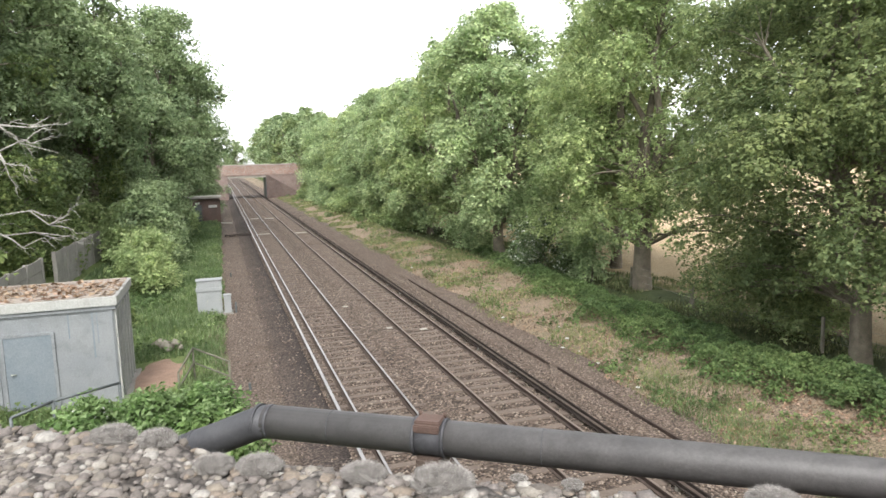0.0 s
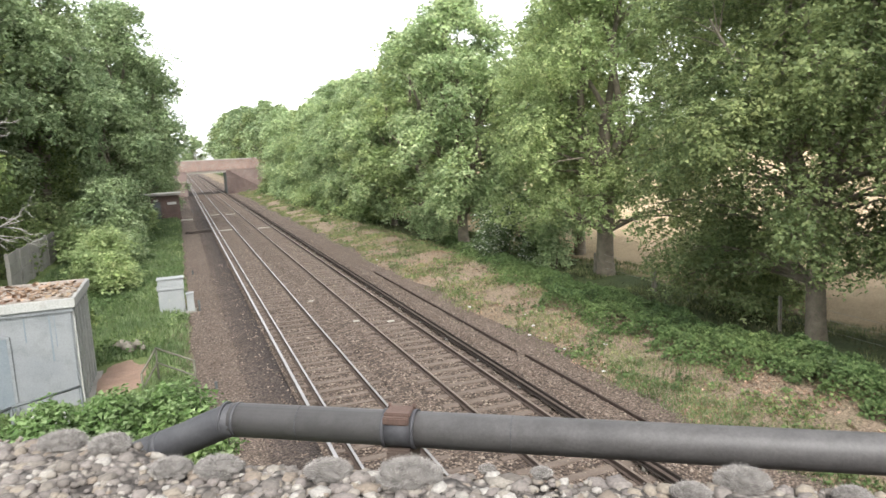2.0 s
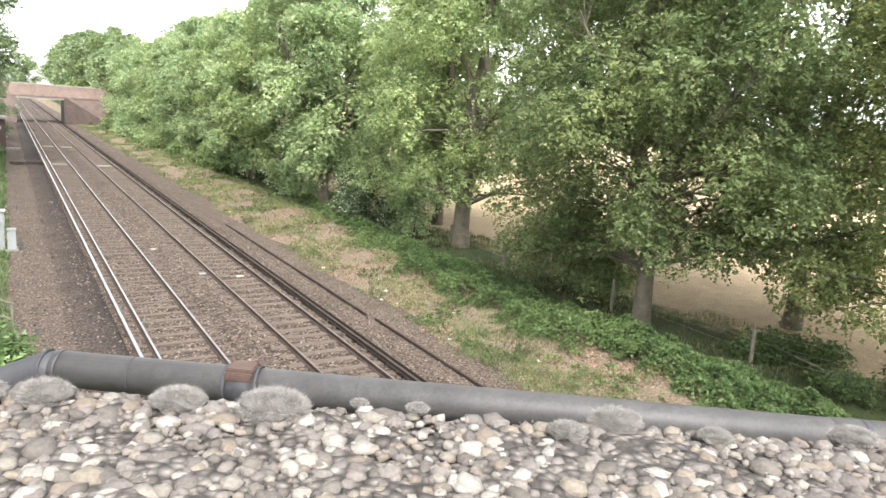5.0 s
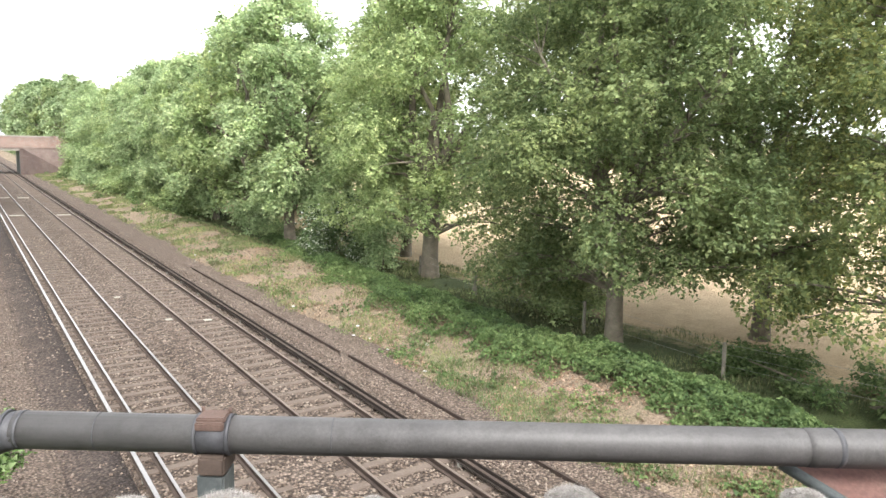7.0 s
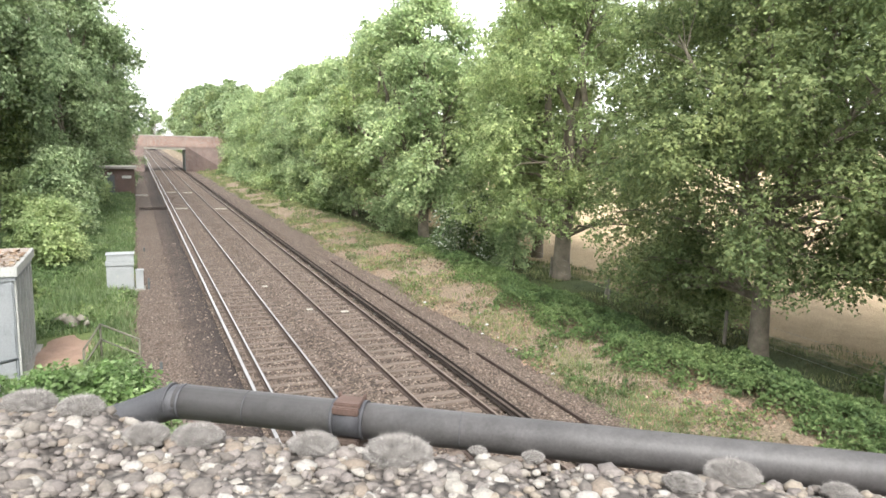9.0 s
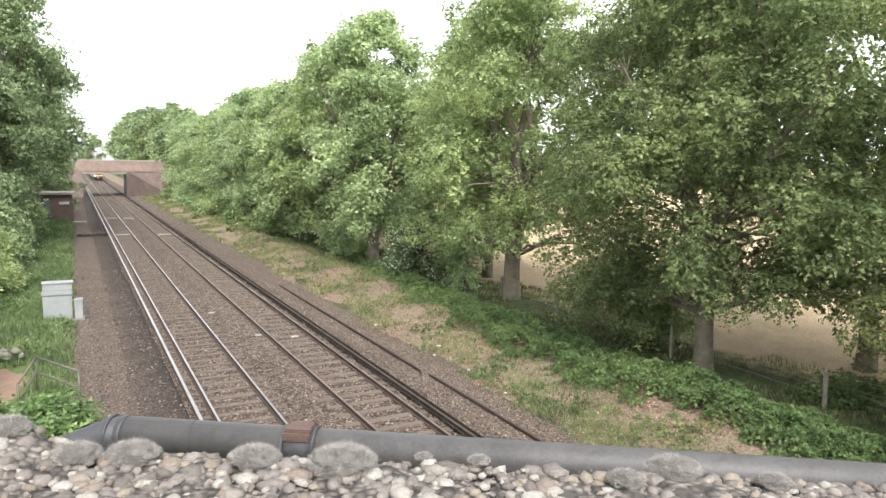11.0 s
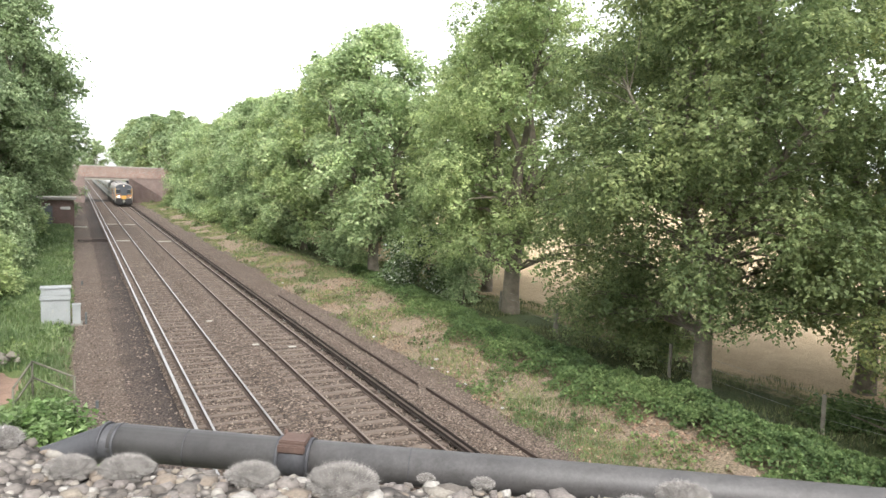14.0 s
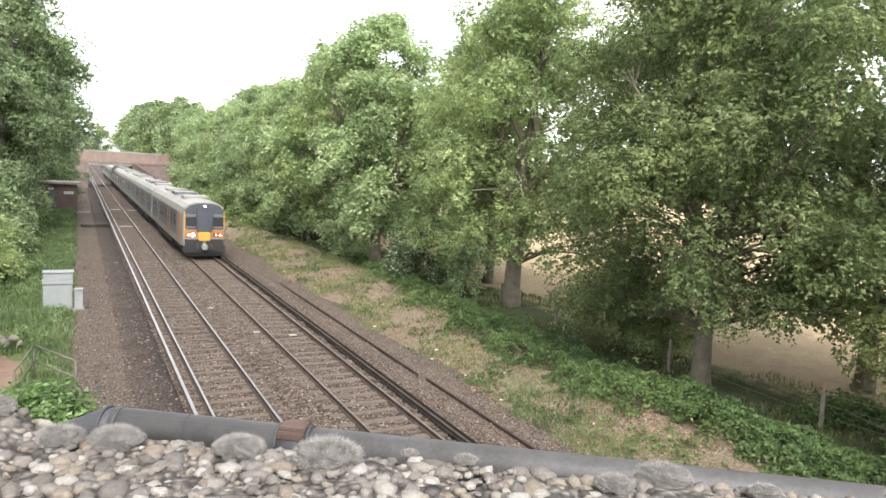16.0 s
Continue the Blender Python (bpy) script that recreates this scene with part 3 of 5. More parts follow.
def ground_sheet():
    xs = [-2500, -900, -300, -120, -60, -40, -30, -24, -20] + list(np.arange(-18, -2.0, 0.5)) + [-2, 0, 3, 6] + list(np.arange(6.5, 19, 0.5)) + [20, 22, 25, 30, 38, 50, 70, 100, 160, 300, 900, 2500]
    ys = [-2500, -600, -150, -40, -12] + list(np.arange(-4, 70, 0.75)) + list(np.arange(70, 150, 2.5)) + [155, 165, 180, 200, 230, 270, 330, 400, 600, 1000, 2500]
    v = [(x, y, gz(x, y)) for y in ys for x in xs]
    w = len(xs)
    f = [(j * w + i, j * w + i + 1, (j + 1) * w + i + 1, (j + 1) * w + i) for j in range(len(ys) - 1) for i in range(w - 1)]
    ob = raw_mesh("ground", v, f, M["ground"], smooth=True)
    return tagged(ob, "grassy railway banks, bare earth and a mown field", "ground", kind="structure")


def bed(name, x_outline, material, ys, rough, label):
    """A strip of stones along the line, uneven on top."""
    v, f = [], []
    w = len(x_outline)
    for j, y in enumerate(ys):
        for i, (x, z) in enumerate(x_outline):
            k = 0.0 if i in (0, w - 1) else rough * noise.noise((x * 2.1, y * 1.7, 5.0)) + rough * 0.7 * noise.noise((x * 6.0, y * 5.0, 1.0))
            side = 0.16 * noise.noise((x * 0.4, y * 0.45, 8.0)) + 0.08 * noise.noise((x, y * 1.6, 2.0)) if rough < 0.022 else 0.0
            v.append((x + side, y, z + k))
    for j in range(len(ys) - 1):
        for i in range(w - 1):
            f.append((j * w + i, j * w + i + 1, (j + 1) * w + i + 1, (j + 1) * w + i))
    return tagged(raw_mesh(name, v, f, material, smooth=True), label, "ballast", kind="structure")


ground_sheet()
LONG = list(np.arange(-20, 60, 0.3)) + list(np.arange(60, 160, 1.5)) + [170, 190, 220, 260, 320, 400, 520, 700]
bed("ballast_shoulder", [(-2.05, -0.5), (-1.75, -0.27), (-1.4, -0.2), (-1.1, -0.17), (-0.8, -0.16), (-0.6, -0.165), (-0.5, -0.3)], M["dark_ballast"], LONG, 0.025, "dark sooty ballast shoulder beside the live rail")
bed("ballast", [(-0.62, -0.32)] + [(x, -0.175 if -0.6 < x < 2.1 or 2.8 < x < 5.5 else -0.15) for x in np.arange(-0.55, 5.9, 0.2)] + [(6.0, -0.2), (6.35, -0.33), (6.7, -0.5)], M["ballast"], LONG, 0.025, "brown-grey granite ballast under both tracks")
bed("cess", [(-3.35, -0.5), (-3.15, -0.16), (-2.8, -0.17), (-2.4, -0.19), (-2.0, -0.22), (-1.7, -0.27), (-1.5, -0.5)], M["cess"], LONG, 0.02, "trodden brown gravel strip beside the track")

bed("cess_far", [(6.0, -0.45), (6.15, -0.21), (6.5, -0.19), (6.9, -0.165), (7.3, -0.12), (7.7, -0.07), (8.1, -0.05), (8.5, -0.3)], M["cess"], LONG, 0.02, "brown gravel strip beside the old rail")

RAIL_OUT = [(-0.07, -0.15), (0.07, -0.15), (0.07, -0.135), (0.012, -0.115), (0.012, -0.045), (0.036, -0.035), (0.036, -0.004), (-0.036, -0.004), (-0.036, -0.035), (-0.012, -0.045), (-0.012, -0.115), (-0.07, -0.135)]


def track(x0, head, live, seed, label):
    """Two running rails, the live rail beside them, sleepers, insulators."""
    rng = np.random.default_rng(seed)
    t = tagged(empty("railway_track", pose(x0, 0, 0)), label, "railway track", kind="structure")
    for dx in (0.0, 1.505):
        r = part("running_rail", prismed([(dx + x, z) for x, z in RAIL_OUT], -20, 640), M["rust"], t, "rusty-sided running rail")
        part("rail_head", boxed(dx - 0.03, dx + 0.03, -20, 640, -0.004, 0.0), head, r, "worn rail head")
    dx = -0.43 if live < 0 else 1.935
    c = part("conductor_rail", prismed([(dx - 0.06, -0.05), (dx + 0.06, -0.05), (dx + 0.06, -0.03), (dx + 0.025, -0.015), (dx + 0.045, 0.02), (dx + 0.045, 0.066), (dx - 0.045, 0.066), (dx - 0.045, 0.02), (dx - 0.025, -0.015), (dx - 0.06, -0.03)], -20, 640), M["rust"] if live < 0 else M["tarred"], t, "third rail carrying current")
    part("rail_head", boxed(dx - 0.042, dx + 0.042, -20, 640, 0.066, 0.07), head if live < 0 else M["rust"], c, "worn top of the third rail")
    if live > 0:
        part("guard_board", boxed(dx + 0.1, dx + 0.13, -20, 640, -0.05, 0.1), M["tarred"], t, "black timber guard board")
    pot = bpy.data.meshes.new("insulator")
    bm = bmesh.new()
    tube(bm, ((0, 0, -0.16), (0, 0, -0.1), (0, 0, -0.05)), (0.07, 0.05, 0.06), 8)
    bm.to_mesh(pot)
    bm.free()
    pot.materials.append(M["pale_concrete"])
    for k in range(36):
        o = new("insulator", pot)
        o.parent, o.location = t, (dx, 6 + k * 2.8, 0)
    meshes = []
    for k in range(5):
        bm = bmesh.new()
        box(bm, -1.25, 1.25, -0.125, 0.125, -0.32, -0.148, 0.02)
        for v in bm.verts:
            v.co += Vector((rng.uniform(-0.012, 0.012), rng.uniform(-0.012, 0.012), rng.uniform(-0.008, 0.008)))
        me = bpy.data.meshes.new("sleeper")
        bm.to_mesh(me)
        bm.free()
        me.materials.append(M["sleeper"] if k < 4 else M["pale_concrete"])
        meshes.append(me)
    for k in range(200):
        pick = k % 4
        o = new("sleeper", meshes[pick])
        o.parent = t
        sunk = 0.0 if x0 > 1 else -0.008
        o.matrix_basis = pose(0.7525 + rng.uniform(-0.02, 0.02), 5 + k * 0.7, sunk + rng.uniform(-0.012, 0.01), 0, rng.uniform(-0.4, 0.4), rng.uniform(-0.8, 0.8))
    return t


track(0.0, M["rail_head"], -1, 3, "railway track with bright worn rails and third rail")
track(3.41, M["rail_dull"], 1, 4, "railway track with brown rails and third rail")


def octa_stones(name, places, sizes, rng, material, label, category, squash=0.7, rounded=False):
    """Loose stones: uneven eight-faced pebbles joined in one mesh."""
    n = len(places)
    base = np.array([(1, 0, 0), (0, 1, 0), (-1, 0, 0), (0, -1, 0), (0, 0, 1), (0, 0, -1)], float)
    tri = np.array([(0, 1, 4), (1, 2, 4), (2, 3, 4), (3, 0, 4), (1, 0, 5), (2, 1, 5), (3, 2, 5), (0, 3, 5)])
    if rounded:
        g = (1 + 5**0.5) / 2
        base = np.array([(-1, g, 0), (1, g, 0), (-1, -g, 0), (1, -g, 0), (0, -1, g), (0, 1, g), (0, -1, -g), (0, 1, -g), (g, 0, -1), (g, 0, 1), (-g, 0, -1), (-g, 0, 1)]) / 1.9
        tri = np.array([(0, 11, 5), (0, 5, 1), (0, 1, 7), (0, 7, 10), (0, 10, 11), (1, 5, 9), (5, 11, 4), (11, 10, 2), (10, 7, 6), (7, 1, 8), (3, 9, 4), (3, 4, 2), (3, 2, 6), (3, 6, 8), (3, 8, 9), (4, 9, 5), (2, 4, 11), (6, 2, 10), (8, 6, 7), (9, 8, 1)])
    w = len(base)
    a = rng.uniform(0, 6.28, n)
    ca, sa = np.cos(a), np.sin(a)
    v = base[None] * (rng.uniform(0.85, 1.2, (n, w, 1)) if rounded else rng.uniform(0.6, 1.25, (n, w, 1))) * (1 + 0.35 * rng.uniform(-1, 1, (n, 1, 3))) + rng.normal(size=(n, w, 3)) * (0.06 if rounded else 0.14)
    v = np.stack([v[..., 0] * ca[:, None] - v[..., 1] * sa[:, None], v[..., 0] * sa[:, None] + v[..., 1] * ca[:, None], v[..., 2] * squash], -1)
    v = v * np.asarray(sizes)[:, None, None] + np.asarray(places)[:, None]
    f = (np.arange(n)[:, None, None] * w + tri[None]).reshape(-1, 3)
    return tagged(raw_mesh(name, v.reshape(-1, 3), f, material, smooth=rounded), label, category, kind="stuff")


rng = np.random.default_rng(11)
n = 27000
sy = 7 + 48 * rng.uniform(0, 1, n) ** 1.6
sx = rng.uniform(-0.55, 6.4, n)
keep = (np.abs(sx) > 0.09) & (np.abs(sx - 1.505) > 0.09) & (np.abs(sx - 3.41) > 0.09) & (np.abs(sx - 4.915) > 0.09)
on_sleeper = (np.abs((sy - 5 + 0.35) % 0.7 - 0.35) < 0.12) & ((sx < 2.0) | ((sx > 2.9) & (sx < 5.4)))
keep &= ~on_sleeper | (rng.uniform(0, 1, n) < 0.2)
sx, sy = sx[keep], sy[keep]
sz = np.where((sx > -1.2) & (sx < 6.0), -0.158, -0.24 - 0.04 * rng.uniform(0, 1, len(sx)))
cx = np.where(rng.uniform(0, 1, 5200) < 0.55, rng.uniform(-3.3, -0.6, 5200), rng.uniform(6.2, 8.2, 5200))
sx, sy = np.concatenate([sx, cx]), np.concatenate([sy, 7 + 40 * rng.uniform(0, 1, 5200) ** 1.5])
sz = np.concatenate([sz, np.where(cx > -1.2, -0.155, np.where(cx > -2.1, -0.23, -0.165))])
sz = np.where(sx > 6.2, -0.18 + 0.065 * (sx - 6.4), sz)
octa_stones("ballast_stones", np.stack([sx, sy, sz], 1), rng.uniform(0.022, 0.052, len(sx)) * rng.uniform(0.7, 1.1, len(sx)), rng, M["stone"], "loose brown-grey ballast stones between the rails", "ballast stones")

# boards laid across the tracks, cable runs, old rail beside the line
for x0, x1, y in ((3.0, 3.25, 27.1), (4.2, 4.5, 26.3), (2.05, 2.3, 32.0), (0.2, 1.3, 68.6), (3.65, 4.75, 67.9), (2.0, 3.1, 88.0), (0.2, 1.3, 88.6)):
    b = part("board", boxed(x0, x1, y, y + (0.5 if y > 50 else 0.22), -0.15, -0.09 if y > 50 else -0.12, 0.01), M["pale_concrete"], None)
    tagged(b, "pale concrete piece lying between the rails", "concrete block", "pale track pieces")
for k, y in enumerate((68.4, 69.3, 70.2)):
    c = link_mesh("track_cable", tubed([(-2.9, y, -0.12), (-2.2, y - 0.3, -0.12), (-1.5, y + 0.2, -0.12), (-0.5, y, -0.1)], 0.035, 6), M["tarred"])
    tagged(c, "dark cable lying across the gravel to the rail", "cable", "track cables")
for y0, y1, x in ((6.0, 19.7, 6.86), (20.15, 37.7, 6.78)):
    bm = bmesh.new()
    prism(bm, [(x + a * 0.8, z - 0.055) for a, z in RAIL_OUT], y0, y1)
    tagged(link_mesh("old_rail", bm, M["rust"]), "discarded rusty rail lying along the cess", "rail", "old rails")


# ---- far bridge ----
def far_bridge():
    t = tagged(empty("road_bridge", pose(0, 142, 0)), "red-brick road bridge with pale coping over the railway", "bridge", kind="structure")
    for name, x0, x1, y0, y1, z0, z1, m, lab in (
        ("abutment", 5.9, 14.5, 0, 9, -0.6, 4.35, "grey_brick", "sooty brick abutment"),
        ("abutment", -9.0, -1.45, 0, 9, -0.6, 4.35, "grey_brick", "sooty brick abutment"),
        ("beam", -1.45, 5.9, 0.05, 8.95, 3.98, 4.35, "pale_concrete", "pale concrete beam over the opening"),
        # Thin dark sheet over the right-hand inner face of the opening.
        ("pier_face", 5.86, 5.9, 0.1, 8.9, -0.6, 3.98, "dark_steel", "near-black inner face of the opening"),
        ("deck", -9.0, 14.5, 0.4, 8.6, 4.35, 5.2, "tarmac", "asphalt road deck"),
        ("string_course", -9.1, 14.5, -0.08, 0.3, 4.35, 4.5, "grey_brick", "projecting brick course"),
        ("parapet", -9.0, 14.5, 0.0, 0.38, 4.5, 6.4, "brick", "red brick parapet"),
        ("parapet", -9.0, 14.5, 8.62, 9.0, 4.35, 6.4, "brick", "red brick parapet"),
        ("coping", -9.0, 14.6, -0.06, 0.44, 6.4, 6.6, "pale_concrete", "pale stone coping"),
        ("coping", -9.0, 14.6, 8.56, 9.06, 6.4, 6.6, "pale_concrete", "pale stone coping"),
        ("pier", 10.9, 11.6, -0.12, 0.0, 4.5, 6.62, "brick", "shallow brick pilaster"),
    ):
        part(name, boxed(x0, x1, y0, y1, z0, z1, 0.02), M[m], t, lab)
    bm = bmesh.new()
    a = [bm.verts.new(p) for p in ((5.9, 0, -0.6), (5.9, 0, 4.35), (6.3, -0.3, 4.35), (12.5, -6, 0.4), (12.5, -6, -0.6), (6.3, -0.3, -0.6))]
    bm.faces.new((a[0], a[5], a[2], a[1]))
    bm.faces.new((a[5], a[4], a[3], a[2]))
    bmesh.ops.solidify(bm, geom=bm.faces[:], thickness=0.4)
    part("wing_wall", bm, M["grey_brick"], t, "sloping brick wing wall")
    part("sign", boxed(6.6, 7.1, -0.42, -0.38, 1.2, 1.6), M["white"], t, "small white notice plate")
    return t


far_bridge()


# ---- the bridge underfoot: parapet, coping, pipe ----
PA = radians(-32.2)
PU, PV = Vector((math.cos(PA), math.sin(PA), 0)), Vector((-math.sin(PA), math.cos(PA), 0))
P0 = Vector((-3.0123, 0.7221, 0))
COPE = 6.549


def rise(u):
    return 0.0058 * ease(-u, 0.076, 0.104)


def along(u, v, z):
    return P0 + PU * u + PV * v + Vector((0, 0, z))


def near_bridge():
    rng = np.random.default_rng(5)
    t = tagged(empty("bridge_parapet"), "bridge parapet with pebbly lichened concrete coping", "parapet", kind="structure")
    m = Matrix.Translation(P0) @ Matrix.Rotation(PA, 4, "Z")
    part("wall", boxed(-9, 14, -0.33, -0.02, 4.6, 6.46, m=m), M["brick"], t, "red brick parapet wall")
    part("deck", boxed(-9, 14, -9, -0.02, 4.2, 5.2, m=m), M["tarmac"], t, "asphalt road over the bridge")
    # coping: a gently rounded slab, finely uneven where it is seen closest
    us = [-9, -3, -1.0] + list(np.arange(-0.6, 0.66, 0.006)) + [1.0, 3, 14]
    vs = [(-0.38, -0.09), (-0.38, -0.015), (-0.36, -0.004)] + [(q, 0.0) for q in np.arange(-0.34, -0.2, 0.02)] + [(q, 0.0) for q in np.arange(-0.2, 0.001, 0.005)] + [(0.006, -0.004), (0.011, -0.014), (0.013, -0.05), (0.013, -0.09)]
    v, f = [], []
    for u in us:
        for q, z in vs:
            k = noise.noise((u * 35, q * 35, 0)) * 0.0018 + noise.noise((u * 130, q * 130, 4)) * 0.0017
            v.append(along(u, q + (noise.noise((u * 40, z * 40, 7)) * 0.003 if q > 0 else 0), COPE + rise(u) + z + k))
    w = len(vs)
    for j in range(len(us) - 1):
        for i in range(w - 1):
            f.append((j * w + i + 1, j * w + i, (j + 1) * w + i, (j + 1) * w + i + 1))
    raw_mesh("coping", v, f, M["coping"], t, smooth=True)["label"] = "grey lichen-stained concrete coping"
    n = 14500
    u = rng.uniform(-0.3, 0.46, n)
    q = rng.uniform(-0.15, 0.012, n)
    s = np.clip(rng.lognormal(math.log(0.0017), 0.38, n), 0.0009, 0.0036)
    q = np.where(q > 0.004, 0.006, q)
    z = COPE + np.array([rise(a) for a in u]) - s * 0.05 + np.where(q > 0.004, -0.003, 0.0)
    p = np.array(P0)[None] + u[:, None] * np.array(PU) + q[:, None] * np.array(PV)
    p[:, 2] = z
    octa_stones("aggregate", p, s, rng, M["pebble"], "small cream, brown and grey stones set in the coping", "pebbles", 0.6, True)
    n = 3000
    q = rng.uniform(-0.19, 0.009, n)
    u = rng.uniform(-0.4, 0.5, n)
    p = np.array(P0)[None] + u[:, None] * np.array(PU) + q[:, None] * np.array(PV)
    p[:, 2] = COPE + np.array([rise(a) for a in u]) + np.where(q > 0.004, -0.002, 0.0003)
    octa_stones("grit", p, rng.uniform(0.0005, 0.0013, n), rng, M["pebble"], "fine grit between the pebbles of the coping", "grit", 0.8)
    return t


def moss(u, v, r, seed):
    """A round cushion with short silvery hairs."""
    rng = np.random.default_rng(seed)
    t = tagged(empty("moss_cushion", Matrix.Translation(along(u, v, COPE + rise(u) + 0.002 - r * 0.12)) @ Matrix.Rotation(PA, 4, "Z")), "grey-brown hairy moss cushion on the coping edge", "moss", "moss cushions on the coping")
    bm = bmesh.new()
    bmesh.ops.create_icosphere(bm, subdivisions=4, radius=1)
    for p in bm.verts:
        k = 1 + 0.36 * noise.noise((p.co.x * 2.2 + seed, p.co.y * 2.2, p.co.z * 2.2)) + 0.07 * noise.noise((p.co.x * 7, p.co.y * 7 + seed, p.co.z * 7))
        p.co = Vector((p.co.x * r * 1.08 * k, p.co.y * r * 0.85 * k, p.co.z * r * 0.52 * k))
    for fc in bm.faces:
        fc.smooth = True
    part("cushion", bm, M["moss"], t)
    n = 7000
    d = rng.normal(size=(n, 3))
    d /= np.linalg.norm(d, axis=1, keepdims=True)
    d[:, 2] = np.abs(d[:, 2])
    p = d * np.array([r * 1.08, r * 0.85, r * 0.52]) * 0.96
    side = np.cross(d, rng.normal(size=(n, 3)))
    side /= np.linalg.norm(side, axis=1, keepdims=True)
    tip = p + (d + rng.normal(size=(n, 3)) * 0.35) * r * rng.uniform(0.04, 0.2, n)[:, None]
    wv = side * r * 0.008
    raw_mesh("hairs", np.stack([p - wv, p + wv, tip], 1).reshape(-1, 3), np.arange(n * 3).reshape(-1, 3), M["moss_hair"], t)
    return t


near_bridge()
for k, (x, y, r) in enumerate(((-3.1003, 0.7775, 0.0075), (-3.0815, 0.7611, 0.0073), (-3.0669, 0.7548, 0.0082), (-3.0348, 0.7363, 0.0078), (-3.0123, 0.7221, 0.0105), (-2.9894, 0.7142, 0.0029),
                               (-2.9756, 0.7046, 0.0036), (-2.9442, 0.6757, 0.0056), (-2.9265, 0.6746, 0.008), (-2.9069, 0.6553, 0.005), (-2.868, 0.637, 0.007), (-3.1155, 0.7871, 0.0085))):
    d = Vector((x, y, 0)) - P0
    moss(d.dot(PU), d.dot(PV), r * 0.86, 20 + k)

QU = Vector((0.82, -0.573, 0)).normalized()
PIPE_E, PIPE_R = Vector((-2.9, 4.52, 5.155)), 0.097


def on_pipe(s, up=0.0, out=0.0):
    return PIPE_E + QU * s + Vector((0, 0, up)) + Vector((-QU.y, QU.x, 0)) * out


def service_pipe():
    t = tagged(empty("service_pipe"), "long grey painted service pipe with bolted collar and cranked end", "pipe")
    bend = [on_pipe(-1.9, -0.76), on_pipe(-0.6, -0.24), on_pipe(-0.3, -0.12), on_pipe(-0.14, -0.05), on_pipe(-0.05, -0.012), on_pipe(0.02)]
    part("bend", tubed(bend, PIPE_R, 20), M["pipe_joint"], t, "dark taped bend")
    part("barrel", tubed([on_pipe(0.0), on_pipe(3.0), on_pipe(9.0)], PIPE_R, 24), M["pipe"], t)
    for s in (-0.52, -0.06, 0.02):
        part("joint_band", tubed([on_pipe(s), on_pipe(s + 0.018)] if s > -0.1 else [on_pipe(s, -0.208), on_pipe(s + 0.04, -0.192)], PIPE_R + 0.003, 20), M["pipe_joint"], t, "thin dark joint band")
    for s in (0.42, 1.62):
        part("weld_ring", tubed([on_pipe(s), on_pipe(s + 0.005)], PIPE_R + 0.0012, 24), M["pipe_joint"], t, "fine weld seam")
    # collar at the support
    s0 = 0.93
    part("collar", tubed([on_pipe(s0), on_pipe(s0 + 0.17)], PIPE_R + 0.004, 24), M["pipe_joint"], t, "wrapped collar")
    for s in (s0 - 0.01, s0 + 0.155):
        part("strap", tubed([on_pipe(s), on_pipe(s + 0.02)], PIPE_R + 0.009, 24), M["pipe_joint"], t, "grimy steel strap")
    m = Matrix.Translation(on_pipe(s0 + 0.08)) @ Matrix.Rotation(math.atan2(QU.y, QU.x), 4, "Z")
    part("clamp_plate", boxed(-0.072, 0.072, -0.07, 0.05, PIPE_R - 0.012, PIPE_R + 0.014, 0.006, m=m), M["clamp_rust"], t, "rusted clamp plate")
    part("clamp_lip", boxed(-0.072, 0.072, -0.095, -0.068, PIPE_R - 0.045, PIPE_R - 0.002, 0.006, m=m), M["clamp_rust"], t, "rusted clamp lip")
    for a in (-0.07, 0.07):
        part("bolt", tubed([m @ Vector((a, 0.04, PIPE_R)), m @ Vector((a, 0.04, PIPE_R + 0.032))], 0.01, 8), M["clamp_rust"], t, "rusty bolt")
    part("saddle", boxed(-0.06, 0.075, -0.1, 0.1, -PIPE_R - 0.09, -PIPE_R + 0.01, 0.01, m=m), M["rust"], t, "steel saddle under the collar")
    part("bracket", boxed(-0.07, 0.07, -0.09, 0.09, -PIPE_R - 0.75, -PIPE_R - 0.09, 0.01, m=m), M["dark_steel"], t, "dark steel stool carrying the pipe")
    part("cross_beam", boxed(-0.08, 0.08, -3.0, 0.12, -PIPE_R - 0.93, -PIPE_R - 0.75, 0.01, m=m), M["rust"], t, "steel bracket reaching to the bridge")
    # wrapped, red-leaded stretch and the plate below it
    for s in (4.2, 4.58, 5.0):
        part("wrap_band", tubed([on_pipe(s), on_pipe(s + 0.03)], PIPE_R + 0.005, 24), M["clamp_rust"] if s > 4.3 else M["pipe_joint"], t, "worn rusty band")
    part("sleeve", tubed([on_pipe(4.05), on_pipe(4.1), on_pipe(9.0)], (PIPE_R + 0.001, PIPE_R + 0.004, PIPE_R + 0.004), 24), M["pipe"], t, "thicker wrapped sleeve")
    m2 = Matrix.Translation(on_pipe(4.0)) @ Matrix.Rotation(math.atan2(QU.y, QU.x), 4, "Z")
    bm = bmesh.new()
    a = [bm.verts.new(m2 @ Vector(p)) for p in ((0.0, 0.12, -0.16), (5, 0.12, -0.16), (5, -0.5, -0.5), (0.75, -0.5, -0.5))]
    bm.faces.new(a)
    bmesh.ops.solidify(bm, geom=bm.faces[:], thickness=0.03)
    part("shelf_plate", bm, M["red_oxide"], t, "sloping red-oxide steel plate under the pipe")
